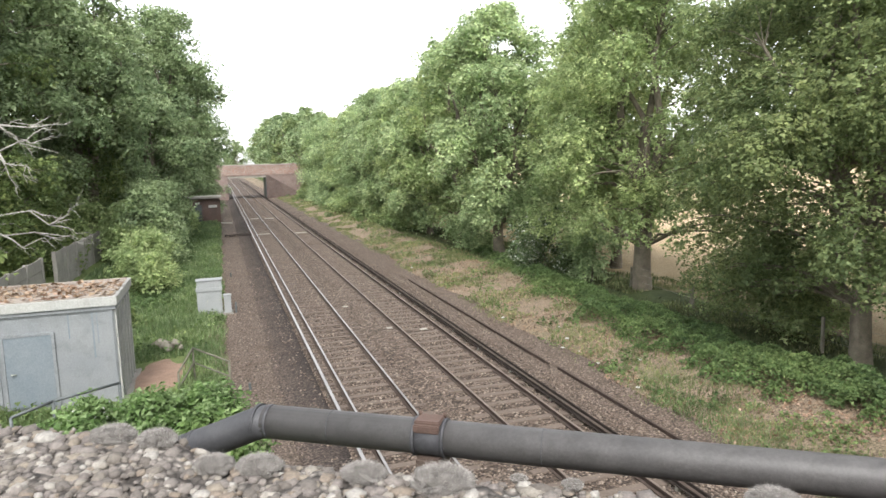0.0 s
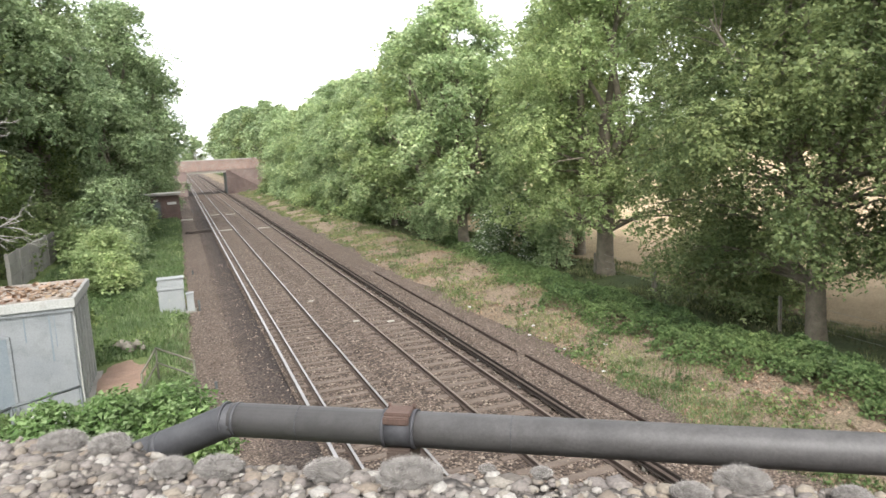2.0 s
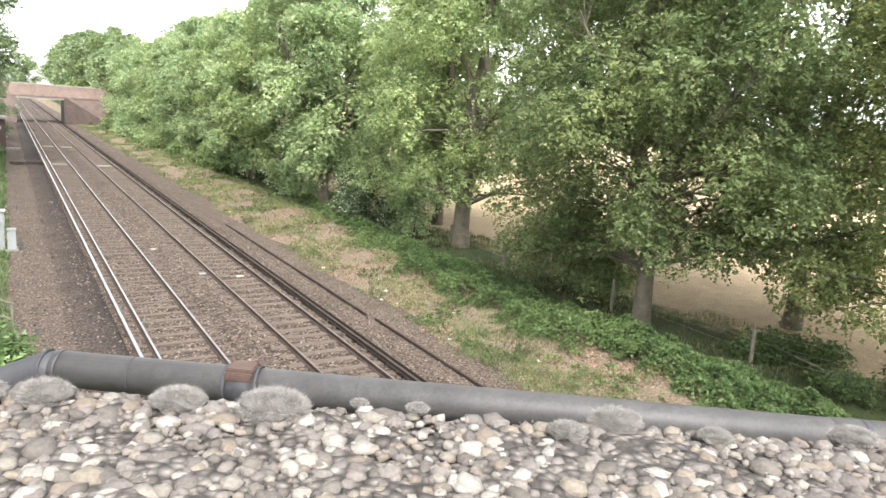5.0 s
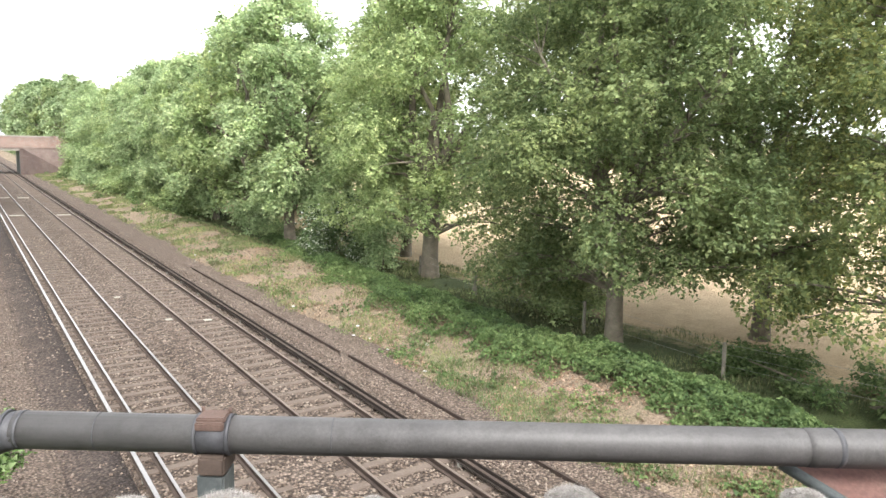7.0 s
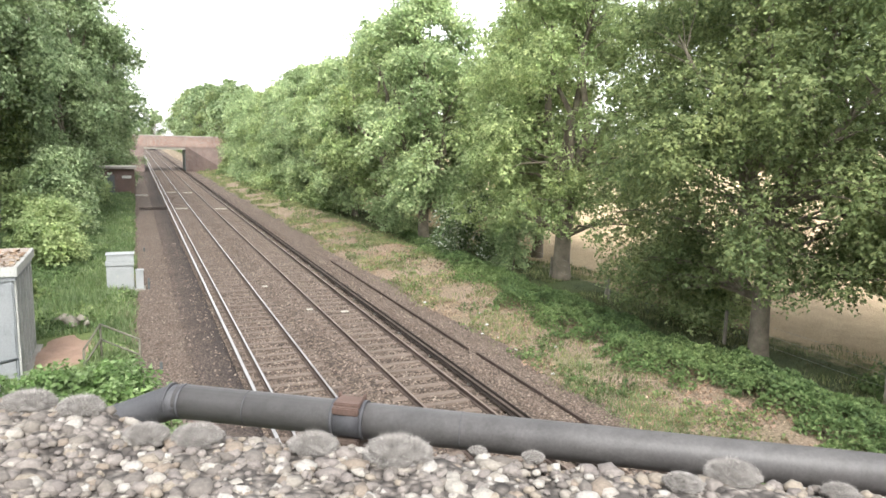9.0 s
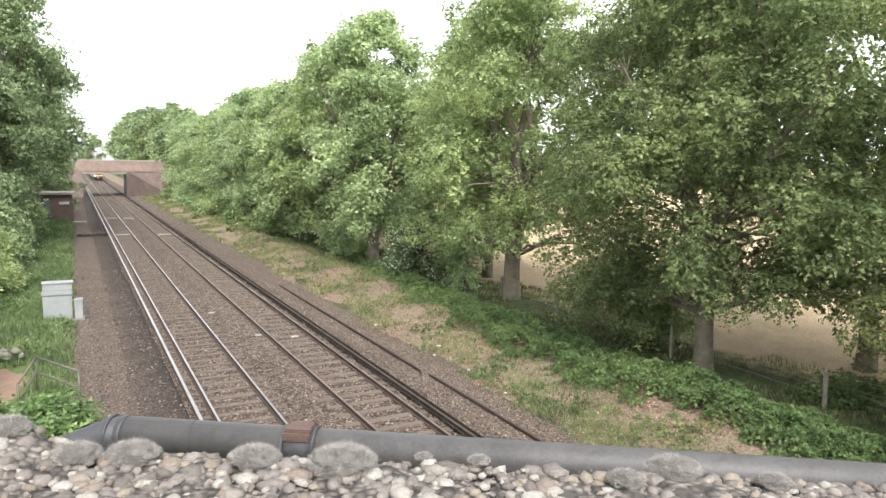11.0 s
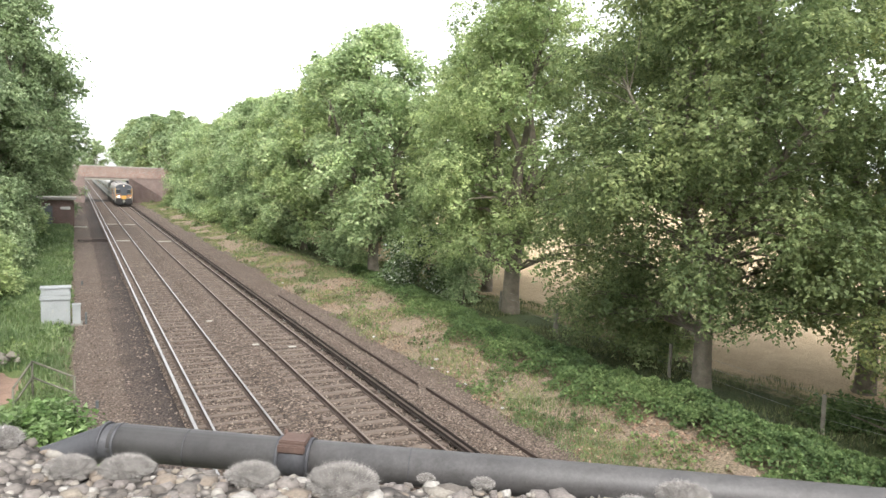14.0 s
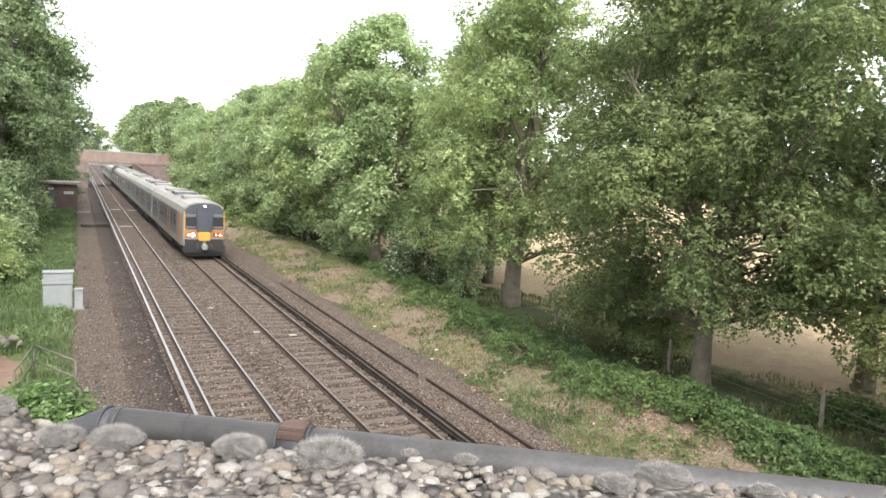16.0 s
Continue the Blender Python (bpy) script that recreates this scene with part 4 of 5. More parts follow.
    part("plate_edge", tubed([m2 @ Vector((0.0, 0.1, -0.14)), m2 @ Vector((0.75, -0.5, -0.48))], 0.03, 6), M["dark_steel"], t, "dark plate edge")
    return t


service_pipe()


# ---- lineside things ----
def relay_hut():
    t = tagged(empty("relay_hut"), "grey-blue panelled equipment hut with littered flat roof", "hut")
    x0, x1, y0, y1 = -11.2, -6.16, 21.5, 24.7
    part("body", boxed(x0, x1, y0, y1, -0.3, 2.72, 0.01), M["hut_paint"], t, "stained grey-blue wall panels")
    part("roof", boxed(x0 - 0.12, x1 + 0.12, y0 - 0.12, y1 + 0.12, 2.82, 3.08, 0.015), M["hut_trim"], t, "pale flat roof slab")
    part("cornice", boxed(x0 - 0.06, x1 + 0.06, y0 - 0.06, y1 + 0.06, 2.7, 2.82, 0.012), M["hut_paint"], t, "stepped cornice")
    part("roof_felt", boxed(x0 - 0.05, x1 + 0.02, y0 - 0.02, y1 + 0.05, 3.076, 3.1, 0.01), M["roof_felt"], t, "brown mossy roof felt")
    for k in range(4):
        part("roof_batten", boxed(x0, x1, y0 + 0.45 + k * 0.62, y0 + 0.52 + k * 0.62, 3.09, 3.13, 0.008), M["roof_felt"], t, "weathered roof batten")
    for k in range(6):
        y = y0 + 0.04 + k * 0.57
        part("side_rib", boxed(x1, x1 + 0.06, y, y + 0.13, -0.3, 2.7, 0.01), M["hut_trim"], t, "pale upright rib")
        # Flat strip whose darker colour stands for the recess shade beside each rib.
        part("side_recess_strip", boxed(x1, x1 + 0.004, y + 0.13, y + 0.2, -0.3, 2.7), M["door_paint"], t, "dark strip painted for the shaded recess beside the rib")
    for k, x in enumerate((-6.3, -9.2, -10.4)):
        part("front_rib", boxed(x, x + 0.1, y0 - 0.03, y0, -0.3, 2.7, 0.008), M["hut_paint"], t, "flat upright rib")
    d = part("door", boxed(-8.95, -7.78, y0 - 0.035, y0 + 0.02, 0.12, 2.14, 0.008), M["door_paint"], t, "closed flat grey door")
    part("door_handle", tubed([(-8.82, y0 - 0.09, 1.12), (-8.7, y0 - 0.09, 1.12)], 0.018, 8), M["galv"], d, "small steel handle")
    part("door_handle", tubed([(-8.82, y0 - 0.09, 1.12), (-8.82, y0 - 0.02, 1.12)], 0.02, 8), M["galv"], d, "handle boss")
    for a in ((-9.03, -8.95, 0.1, 2.2), (-7.78, -7.7, 0.1, 2.2), (-8.95, -7.78, 2.14, 2.22)):
        part("door_frame", boxed(a[0], a[1], y0 - 0.05, y0, a[2], a[3], 0.006), M["hut_paint"], t, "door frame")
    for k, (x, w, h) in enumerate(((-6.75, 0.05, 1.3), (-6.62, 0.03, 0.9), (-7.35, 0.04, 0.7), (-9.9, 0.05, 1.1))):
        part("stain_streak", boxed(x, x + w, y0 - 0.004, y0, 2.66 - h, 2.66), M["door_paint"], t, "grey water streak")
    part("vent", boxed(-9.75, -9.3, y0 - 0.03, y0, 0.2, 0.7), M["dark_steel"], t, "dark vent opening")
    part("plinth", boxed(x0 - 0.2, x1 + 0.2, y0 - 0.2, y1 + 0.2, -0.5, -0.02, 0.02), M["concrete"], t, "concrete plinth")
    return t


relay_hut()
rng = np.random.default_rng(8)
n = 900
p = np.stack([rng.uniform(-11.1, -6.1, n), 21.5 + 2.9 * rng.uniform(0, 1, n), np.full(n, 3.125)], 1)
tagged(leaf_cloud("roof_litter", p, np.tile([0, 0, 1.0], (n, 1)), 0.14, 0.5, M["dry_leaf"], None, rng), "brown dead leaves lying on the hut roof", "leaf litter", kind="stuff")


def cabinet():
    t = tagged(empty("lineside_cabinet", pose(-3.85, 33.0, gz(-3.85, 33.0))), "pale grey metal lineside cabinet with smaller side box", "cabinet")
    part("body", boxed(-0.54, 0.54, 0, 0.6, -0.05, 1.02, 0.015), M["cabinet"], t)
    part("hood", boxed(-0.57, 0.57, -0.05, 0.65, 1.02, 1.2, 0.02), M["cabinet"], t, "overhanging hood")
    part("lid", boxed(-0.52, 0.56, 0.02, 0.66, 1.2, 1.5, 0.02), M["cabinet"], t, "raised upper lid")
    part("lid_top", boxed(-0.56, 0.6, -0.02, 0.7, 1.5, 1.54, 0.01), M["cabinet"], t, "thin top cover")
    for x in (-0.5, 0.02):
        d = part("door", boxed(x, x + 0.48, -0.02, 0.0, 0.06, 0.96, 0.006), M["cabinet"], t, "cabinet door")
        part("door_handle", boxed(x + 0.38, x + 0.42, -0.05, -0.02, 0.5, 0.64, 0.004), M["galv"], d, "steel handle")
    s = part("side_box", boxed(0.62, 0.93, 0.0, 0.35, -0.05, 0.74, 0.012), M["cabinet"], t, "small side box")
    part("side_lid", boxed(0.6, 0.95, -0.03, 0.38, 0.74, 0.8, 0.01), M["cabinet"], s, "side box lid")
    part("plinth", boxed(-0.6, 1.0, -0.08, 0.7, -0.3, -0.03, 0.01), M["concrete"], t, "concrete base")
    return t


cabinet()


def lineside_marker(x, y, h, label):
    t = tagged(empty("marker_post", pose(x, y, gz(x, y))), label, "marker post", "marker posts")
    part("post", boxed(-0.04, 0.04, -0.04, 0.04, -0.2, h, 0.008), M["dark_steel"], t)
    part("cross_arm", boxed(-0.45, 0.0, -0.03, 0.03, h * 0.3, h * 0.3 + 0.07, 0.008), M["rust"], t, "rusty cross arm")
    return t


lineside_marker(-2.72, 33.2, 0.75, "short dark steel post beside the cabinet")
lineside_marker(-2.78, 44.0, 0.5, "short dark steel post at the verge edge")
lineside_marker(-2.6, 21.6, 0.45, "short dark steel post at the path edge")


def bar(t, a, b, r, m, label=""):
    return part("rail_bar", tubed([a, b], r, 8), m, t, label)


def step_rail():
    t = tagged(empty("handrail"), "weathered dark green tubular handrail beside the steps", "handrail")
    a, b, c = Vector((-3.15, 20.8, 0)), Vector((-4.2, 22.5, 0)), Vector((-4.62, 21.8, 0))
    for p, h in ((a, 1.0), (b, 1.08), (c, 0.55)):
        part("upright", tubed([p + Vector((0, 0, -0.3)), p + Vector((0, 0, h))], 0.032, 8), M["old_green"], t)
    up = lambda p, h: p + Vector((0, 0, h))
    bar(t, up(a, 1.0), up(b, 1.08), 0.03, M["old_green"])
    bar(t, up(a, 0.55), up(b, 0.62), 0.027, M["old_green"])
    bar(t, up(b, 1.08), up(c, 0.55), 0.03, M["old_green"])
    bar(t, up(b, 0.62), up(c, 0.1), 0.03, M["old_green"])
    return t


def near_rail():
    t = tagged(empty("handrail"), "dark steel handrail beside the equipment hut", "handrail")
    pts = [Vector((-7.6, 16.6, 1.48)), Vector((-6.92, 17.2, 1.55)), Vector((-5.7, 18.2, 1.5))]
    for a, b in zip(pts, pts[1:]):
        bar(t, a, b, 0.035, M["dark_steel"])
    for p in pts[:3]:
        part("upright", tubed([p, Vector((p.x, p.y, gz(p.x, p.y) - 0.2))], 0.035, 8), M["dark_steel"], t)
    return t


step_rail()
near_rail()
b = link_mesh("white_sheet", boxed(-7.0, -6.1, 17.9, 18.8, 0.2, 0.78, 0.05), M["white"])
tagged(b, "pale covered box behind the handrail", "box")


def earth_patch(cx, cy, rx, ry):
    """Trodden bare earth with a ragged edge, lying on the bank."""
    v, f, rings, sides = [], [], 7, 36
    for k in range(rings + 1):
        for a in range(sides):
            w = 2 * math.pi * a / sides
            r = k / rings * (1 + 0.3 * noise.noise((math.cos(w) * 1.6, math.sin(w) * 1.6, 2.0)) + 0.12 * noise.noise((math.cos(w) * 5, math.sin(w) * 5, 6.0)))
            x, y = cx + math.cos(w) * rx * r, cy + math.sin(w) * ry * r
            v.append((x, y, gz(x, y) + 0.045 * (1 - (k / rings) ** 4) - (0.03 if k == rings else 0.0) + 0.02 * noise.noise((x * 3, y * 3, 0))))
    for k in range(rings):
        for a in range(sides):
            b = (a + 1) % sides
            f.append((k * sides + a, (k + 1) * sides + a, (k + 1) * sides + b, k * sides + b))
    return tagged(raw_mesh("earth_patch", v, f, M["red_earth"], smooth=True), "bare reddish trodden earth by the hut", "earth", kind="structure")


earth_patch(-5.3, 23.6, 0.85, 2.0)
octa_stones("rubble", np.array([[-5.3, 26.6, 0.2], [-5.0, 26.9, 0.2], [-5.5, 27.0, 0.25], [-4.8, 26.5, 0.15], [-5.2, 26.4, 0.12]]), [0.3, 0.22, 0.3, 0.16, 0.14], rng, M["post"], "heap of pale rubble in the grass", "rubble")


def panel_fence():
    """Concrete posts with slotted-in panels."""
    t = tagged(empty("concrete_fence"), "weathered concrete post and panel boundary fence", "fence")
    for k in range(10):
        y = 27.6 + k * 2.6
        z = gz(-11.0, y) + 0.1
        top = 2.72 - 0.012 * (y - 30)
        part("post", boxed(-11.09, -10.91, y - 0.07, y + 0.07, z - 0.6, top + 0.06, 0.012), M["concrete"], t, "concrete post")
        if k in (3, 9):
            continue
        h = (top - z + 0.3) / 4
        for r in range(4):
            part("panel", boxed(-11.03, -10.97, y + 0.07, y + 2.53, z - 0.3 + r * h + 0.008, z - 0.3 + (r + 1) * h - 0.008, 0.01), M["concrete"], t)
    return t


panel_fence()


def brown_hut():
    t = tagged(empty("lineside_shed"), "brown lineside shed with flat roof and white notice", "shed")
    part("body", boxed(-6.9, -3.15, 85.0, 88.0, -0.3, 2.8, 0.02), M["brown_brick"], t, "dark brown wall")
    part("roof", boxed(-7.2, -2.95, 84.7, 88.3, 2.8, 3.05, 0.02), M["concrete"], t, "grey flat roof")
    part("door", boxed(-6.1, -5.2, 84.95, 85.0, -0.1, 2.1, 0.01), M["dark_steel"], t, "dark door")
    part("notice", boxed(-4.45, -3.5, 84.94, 85.0, 1.75, 2.05, 0.005), M["white"], t, "white notice board")
    part("notice", boxed(-5.9, -5.4, 84.9, 84.95, 2.2, 2.4, 0.005), M["white"], t, "small white plate")
    part("step", boxed(-3.2, -1.9, 84.6, 85.0, -0.3, -0.05, 0.02), M["pale_concrete"], t, "pale concrete step")
    return t


brown_hut()


def fence_post(x, y, h):
    t = tagged(empty("fence_post", pose(x, y, gz(x, y), random.uniform(-4, 4), random.uniform(-4, 4), 0)), "weathered grey wooden field fence post", "fence post", "field fence posts")
    part("post", boxed(-0.05, 0.05, -0.045, 0.045, -0.3, h * 0.88, 0.012), M["post"], t)
    return t


POSTS = [(15.3, 5.2, 1.3), (15.17, 11.7, 1.3), (15.15, 17.3, 1.35), (15.85, 24.6, 1.25), (15.95, 24.9, 1.2), (16.0, 29.5, 1.2), (16.2, 35.3, 1.3), (16.0, 41.5, 1.2), (16.1, 48, 1.2), (16, 54, 1.2)]
for q in POSTS:
    fence_post(*q)
for k, h in enumerate((0.45, 0.8, 1.1)):
    w = link_mesh("fence_wire", tubed([(x, y, gz(x, y) + h) for x, y, _ in POSTS if x != 15.95], 0.004, 4), M["galv"])
    tagged(w, "thin wire strung along the field fence", "wire", "fence wires")

# litter and broken pieces on the verge
rng = np.random.default_rng(21)
lit = [(8.0, 21.5), (8.3, 20.9), (8.6, 22.3), (7.9, 20.2), (8.15, 19.4), (7.8, 26.4), (8.9, 23.5), (7.5, 39.5), (7.9, 41.0), (7.7, 50.0), (8.2, 51.0), (7.9, 16.8), (7.6, 30.5), (9.3, 18.8)]
for k, (x, y) in enumerate(lit):
    bm = bmesh.new()
    bmesh.ops.create_icosphere(bm, subdivisions=1, radius=rng.uniform(0.035, 0.085))
    for v in bm.verts:
        v.co = Vector((v.co.x * rng.uniform(0.7, 1.5), v.co.y * rng.uniform(0.7, 1.4), v.co.z * rng.uniform(0.4, 0.8)))
    o = link_mesh("chalk_lump", bm, M["white"])
    o.location = (x, y, gz(x, y) + 0.04)
    tagged(o, "white broken lump lying on the dry verge", "rubble", "white lumps on the verge")

# ---- trees ----
rng = np.random.default_rng(31)
OAK = "spreading oak in full green leaf beside the field fence"


def put_tree(t, x, y, turn=0.0, scale=1.0, z=None):
    t.matrix_basis = pose(x, y, gz(x, y) if z is None else z, 0, 0, turn) @ Matrix.Scale(scale, 4)
    t["group"] = "lineside trees"
    return t


t1 = put_tree(tree("oak_tree", rng, 16.0, 5.6, 6.2, 2.3, 0.3, 0.108, 145000, M["shaded_leaf"], OAK, 190, 1.25,
                   low=[(-1.5, 3.6, 2.0, 1.1), (-0.8, 2.8, 1.7, 0.8), (-2.4, 2.6, 3.0, 1.2), (-1.8, 4.8, 2.4, 1.2), (-0.5, 4.6, 1.6, 1.0), (1.0, 5.6, 2.6, 1.2), (0.4, 3.8, 1.2, 0.9), (-1.2, 5.4, 1.2, 0.9), (1.5, -4.0, 3.2, 1.1), (-1.0, -3.2, 3.3, 1.1), (0.5, -5.5, 3.2, 1.1), (-2.5, -1.6, 3.6, 1.2), (2.5, 1.5, 3.0, 1.2), (3.0, -2.0, 3.2, 1.2), (0.2, 5.2, 3.4, 1.2), (-1.0, 6.0, 2.2, 1.0), (1.6, 6.4, 3.8, 1.2), (-1.8, 5.6, 4.2, 1.2), (0.6, 6.6, 5.0, 1.3), (2.4, 4.6, 4.4, 1.2), (-0.4, 4.2, 4.6, 1.2), (1.6, 3.4, 2.0, 0.9), (-2.6, 4.4, 5.4, 1.2), (0.8, 6.8, 2.0, 0.9)]), 14.95, 15.8)
t2 = put_tree(tree("oak_tree", rng, 17.0, 5.4, 6.2, 3.4, 0.42, 0.13, 96000, M["oak_leaf"], OAK, 150, 1.3,
                   low=[(-2.2, -2.6, 3.2, 0.9), (-1.0, -4.2, 2.9, 0.8), (1.6, -4.4, 2.9, 1.0), (-2.8, 1.2, 3.4, 1.2), (-2.4, 3.2, 2.8, 1.1), (0.0, 4.5, 2.8, 1.2), (2.6, -2.8, 3.3, 1.0), (-3.4, -1.0, 4.0, 1.2), (-3.0, 4.5, 3.2, 1.3)]), 16.35, 29.0)
t0 = put_tree(tree("oak_tree", rng, 15.5, 6.0, 6.4, 2.2, 0.32, 0.104, 120000, M["olive_leaf"], OAK, 170, 1.3,
                   low=[(-3.5, 2.5, 2.4, 1.0), (-2.5, 4.2, 2.3, 1.0), (-1.0, -1.5, 1.8, 1.2), (-3.0, -2.0, 2.0, 1.2), (-4.6, 0.5, 2.8, 1.1), (0.5, 4.5, 2.4, 1.0), (-4.2, 3.2, 3.2, 1.1), (2.5, 5.0, 2.6, 1.1), (-5.0, -2.5, 2.6, 1.1)]), 18.6, 7.0)
t3 = put_tree(tree("oak_tree", rng, 16.0, 5.6, 6.0, 5.0, 0.34, 0.2, 36000, M["shaded_leaf"], "high-crowned oak standing in the field edge", 70, 1.4), 20.8, 22.0)
m1 = put_tree(tree("lime_tree", rng, 16.5, 4.8, 5.4, 2.2, 0.36, 0.2, 44000, M["fresh_leaf"], "tall leafy tree beside the railway bank", 96, 1.25,
                   low=[(-2.0, -2.5, 3.0, 1.2), (-2.5, 0.0, 4.5, 1.3), (-1.5, -3.0, 6.0, 1.3), (-2.8, -1.5, 8.0, 1.4), (-1.6, -3.4, 9.5, 1.3), (-2.4, -2.2, 11.5, 1.2)]), 14.7, 43.2)
m2 = put_tree(tree("oak_tree", rng, 16.5, 5.0, 5.2, 1.8, 0.34, 0.215, 32000, M["oak_leaf"], "tall leafy oak beside the railway bank", 80, 1.3), 14.8, 51.5)
m3 = put_tree(tree("oak_tree", rng, 14.8, 4.6, 5.2, 0.8, 0.3, 0.235, 28000, M["fresh_leaf"], "bushy green tree beside the railway bank", 70, 1.25), 14.6, 59.0)
f1 = put_tree(tree("oak_tree", rng, 16.0, 5.4, 5.8, 0.8, 0.3, 0.45, 8500, M["grey_leaf"], "leafy tree in the wood beyond the bridge", 48, 1.5), 16, 160)
f2 = put_tree(tree("oak_tree", rng, 15.0, 5.2, 5.4, 0.6, 0.3, 0.45, 8000, M["shaded_leaf"], "leafy tree in the wood beyond the bridge", 44, 1.5), 17, 172)


def again(t, x, y, turn, scale):
    return copy_thing(t, pose(x, y, gz(x, y), 0, 0, turn) @ Matrix.Scale(scale, 4))


for t, x, y, turn, s in ((m2, 18.8, 35.5, 70, 0.95), (m2, 15.6, 67, 200, 0.9), (m3, 15.0, 74, 80, 0.95), (m1, 15.6, 83, 150, 0.92), (m3, 15.2, 92, 260, 0.95), (m2, 15.6, 101, 20, 0.88), (m3, 15.0, 110, 300, 0.92),
                         (m3, 15.2, 119, 45, 0.95), (m3, 15.5, 128, 130, 1.04), (f2, 17.0, 137, 220, 1.0), (m2, 20.2, 13.6, 30, 0.92), (f1, 23, 46, 90, 1.0), (f2, 23, 60, 90, 1.05), (f1, 23, 75, 10, 1.1), (f2, 22, 90, 10, 1.1), (f1, 22, 105, 10, 1.1), (f1, 22, 120, 200, 1.1),
                         (f2, 15, 184, 280, 1.2), (f1, 20, 192, 30, 1.35), (f2, 21, 170, 140, 1.25), (f1, 16, 200, 60, 1.3), (f1, 16, 222, 120, 1.35), (f2, 16.0, 245, 10, 1.45), (f1, 17, 275, 200, 1.5), (f2, 18, 310, 90, 1.5), (f1, 20, 350, 300, 1.6),
                         (f1, -12, 160, 60, 0.95), (f2, -12, 180, 200, 0.95), (f1, -12, 205, 300, 1.0), (f2, -12, 240, 20, 1.05), (f1, -12, 285, 140, 1.1), (f2, -9, 340, 250, 1.0), (f1, 1, 560, 20, 1.2), (f2, -8, 520, 90, 1.3), (f1, 10, 520, 150, 1.4)):
    again(t, x, y, turn, s)

# left of the line
d1 = put_tree(tree("broadleaf_tree", rng, 20.0, 6.6, 7.0, 2.0, 0.4, 0.2, 52000, M["dark_leaf"], "big dark-leaved tree behind the concrete fence", 100, 1.5), -17.2, 41.0)
d2 = put_tree(tree("broadleaf_tree", rng, 22.0, 6.0, 6.4, 4.2, 0.4, 0.235, 37000, M["grey_leaf"], "tall grey-green tree overhanging the verge", 100, 1.4, slim=0.08), -12.0, 57.0)
l1 = put_tree(tree("maple_tree", rng, 14.5, 4.6, 5.4, 0.8, 0.28, 0.205, 31000, M["grey_leaf"], "grey-green maple hanging over the grass verge", 76, 1.2), -8.8, 62.0)
for t, x, y, turn, s in ((d2, -7.6, 70, 60, 0.98), (l1, -9.6, 78, 190, 0.95), (d2, -7.7, 92, 200, 1.0), (l1, -6.9, 97, 100, 1.0), (d2, -8.8, 112, 300, 0.95), (l1, -7.2, 120, 10, 1.0), (l1, -6.5, 132, 240, 0.75),
                         (d1, -16, 56, 120, 1.05), (d1, -14.0, 67, 250, 1.0), (d2, -15.5, 48, 330, 1.0), (d1, -21, 30, 220, 1.0)):
    again(t, x, y, turn, s)


def bush(x, y, rx, ry, h, count, size, leaf, leaves, material, label, name="bush"):
    clumps = []
    for _ in range(count):
        a, k = rng.uniform(0, 6.28), rng.uniform(0, 1) ** 0.5
        cx, cy = math.cos(a) * rx * k, math.sin(a) * ry * k
        clumps.append((cx, cy, rng.uniform(0.15, 1.0) * h * (1 - 0.45 * k * k), size * rng.uniform(0.7, 1.2)))
    t = shrub(name, rng, clumps, leaf, leaves, material, label)
    t.matrix_basis = pose(x, y, gz(x, y))
    return t


bush(-7.2, 41.0, 1.2, 4.2, 3.0, 26, 0.9, 0.2, 9000, M["oak_leaf"], "leafy bush growing against the concrete fence")
bush(-7.7, 52.0, 1.5, 5.0, 5.0, 30, 1.1, 0.24, 10000, M["grey_leaf"], "tall leafy bush on the grass verge")
bush(-8.3, 58.0, 1.6, 6.0, 8.0, 44, 1.15, 0.24, 15000, M["grey_leaf"], "tall grey-green maple scrub overhanging the verge")
bush(-9.0, 51.0, 1.2, 3.5, 4.6, 26, 1.0, 0.22, 8000, M["oak_leaf"], "leafy scrub growing over the concrete fence")
bush(-7.6, 72.0, 1.6, 5.0, 3.6, 20, 1.0, 0.26, 5000, M["oak_leaf"], "rounded bush beside the brown shed")
bush(-13.4, 34.0, 1.8, 5.0, 4.5, 26, 1.2, 0.22, 9000, M["dark_leaf"], "dark bush crowding behind the concrete fence")
bush(-13.6, 45.0, 1.8, 5.5, 5.5, 28, 1.3, 0.24, 9000, M["dark_leaf"], "dark bush crowding behind the concrete fence")
bush(-13.0, 56.0, 2.0, 5.5, 5.0, 26, 1.3, 0.26, 7000, M["oak_leaf"], "dark bush crowding behind the concrete fence")
bush(-16.5, 26.0, 2.5, 4.0, 4.5, 22, 1.3, 0.24, 6000, M["dark_leaf"], "dark bush crowding behind the concrete fence")
bush(-8.6, 31.5, 1.2, 2.5, 0.7, 14, 0.7, 0.18, 5000, M["dark_leaf"], "low dark bush behind the hut")
bush(-9.2, 27.0, 1.2, 1.6, 1.0, 10, 0.5, 0.15, 2600, M["oak_leaf"], "low nettles growing behind the hut")
bush(14.6, 36.0, 1.8, 2.6, 3.6, 22, 0.9, 0.17, 9000, M["blossom"], "hawthorn bush with white blossom by the fence", "hawthorn_bush")
bush(15.4, 32.4, 1.2, 1.5, 3.4, 14, 0.8, 0.18, 4500, M["fresh_leaf"], "young leafy shrub by the fence")
bush(16.4, 20.2, 1.5, 1.9, 3.6, 18, 0.9, 0.18, 7000, M["oak_leaf"], "leafy shrub between the oaks")
bush(13.9, 47.0, 1.4, 2.0, 3.0, 12, 0.9, 0.22, 3600, M["fresh_leaf"], "bright green shrub under the trees")
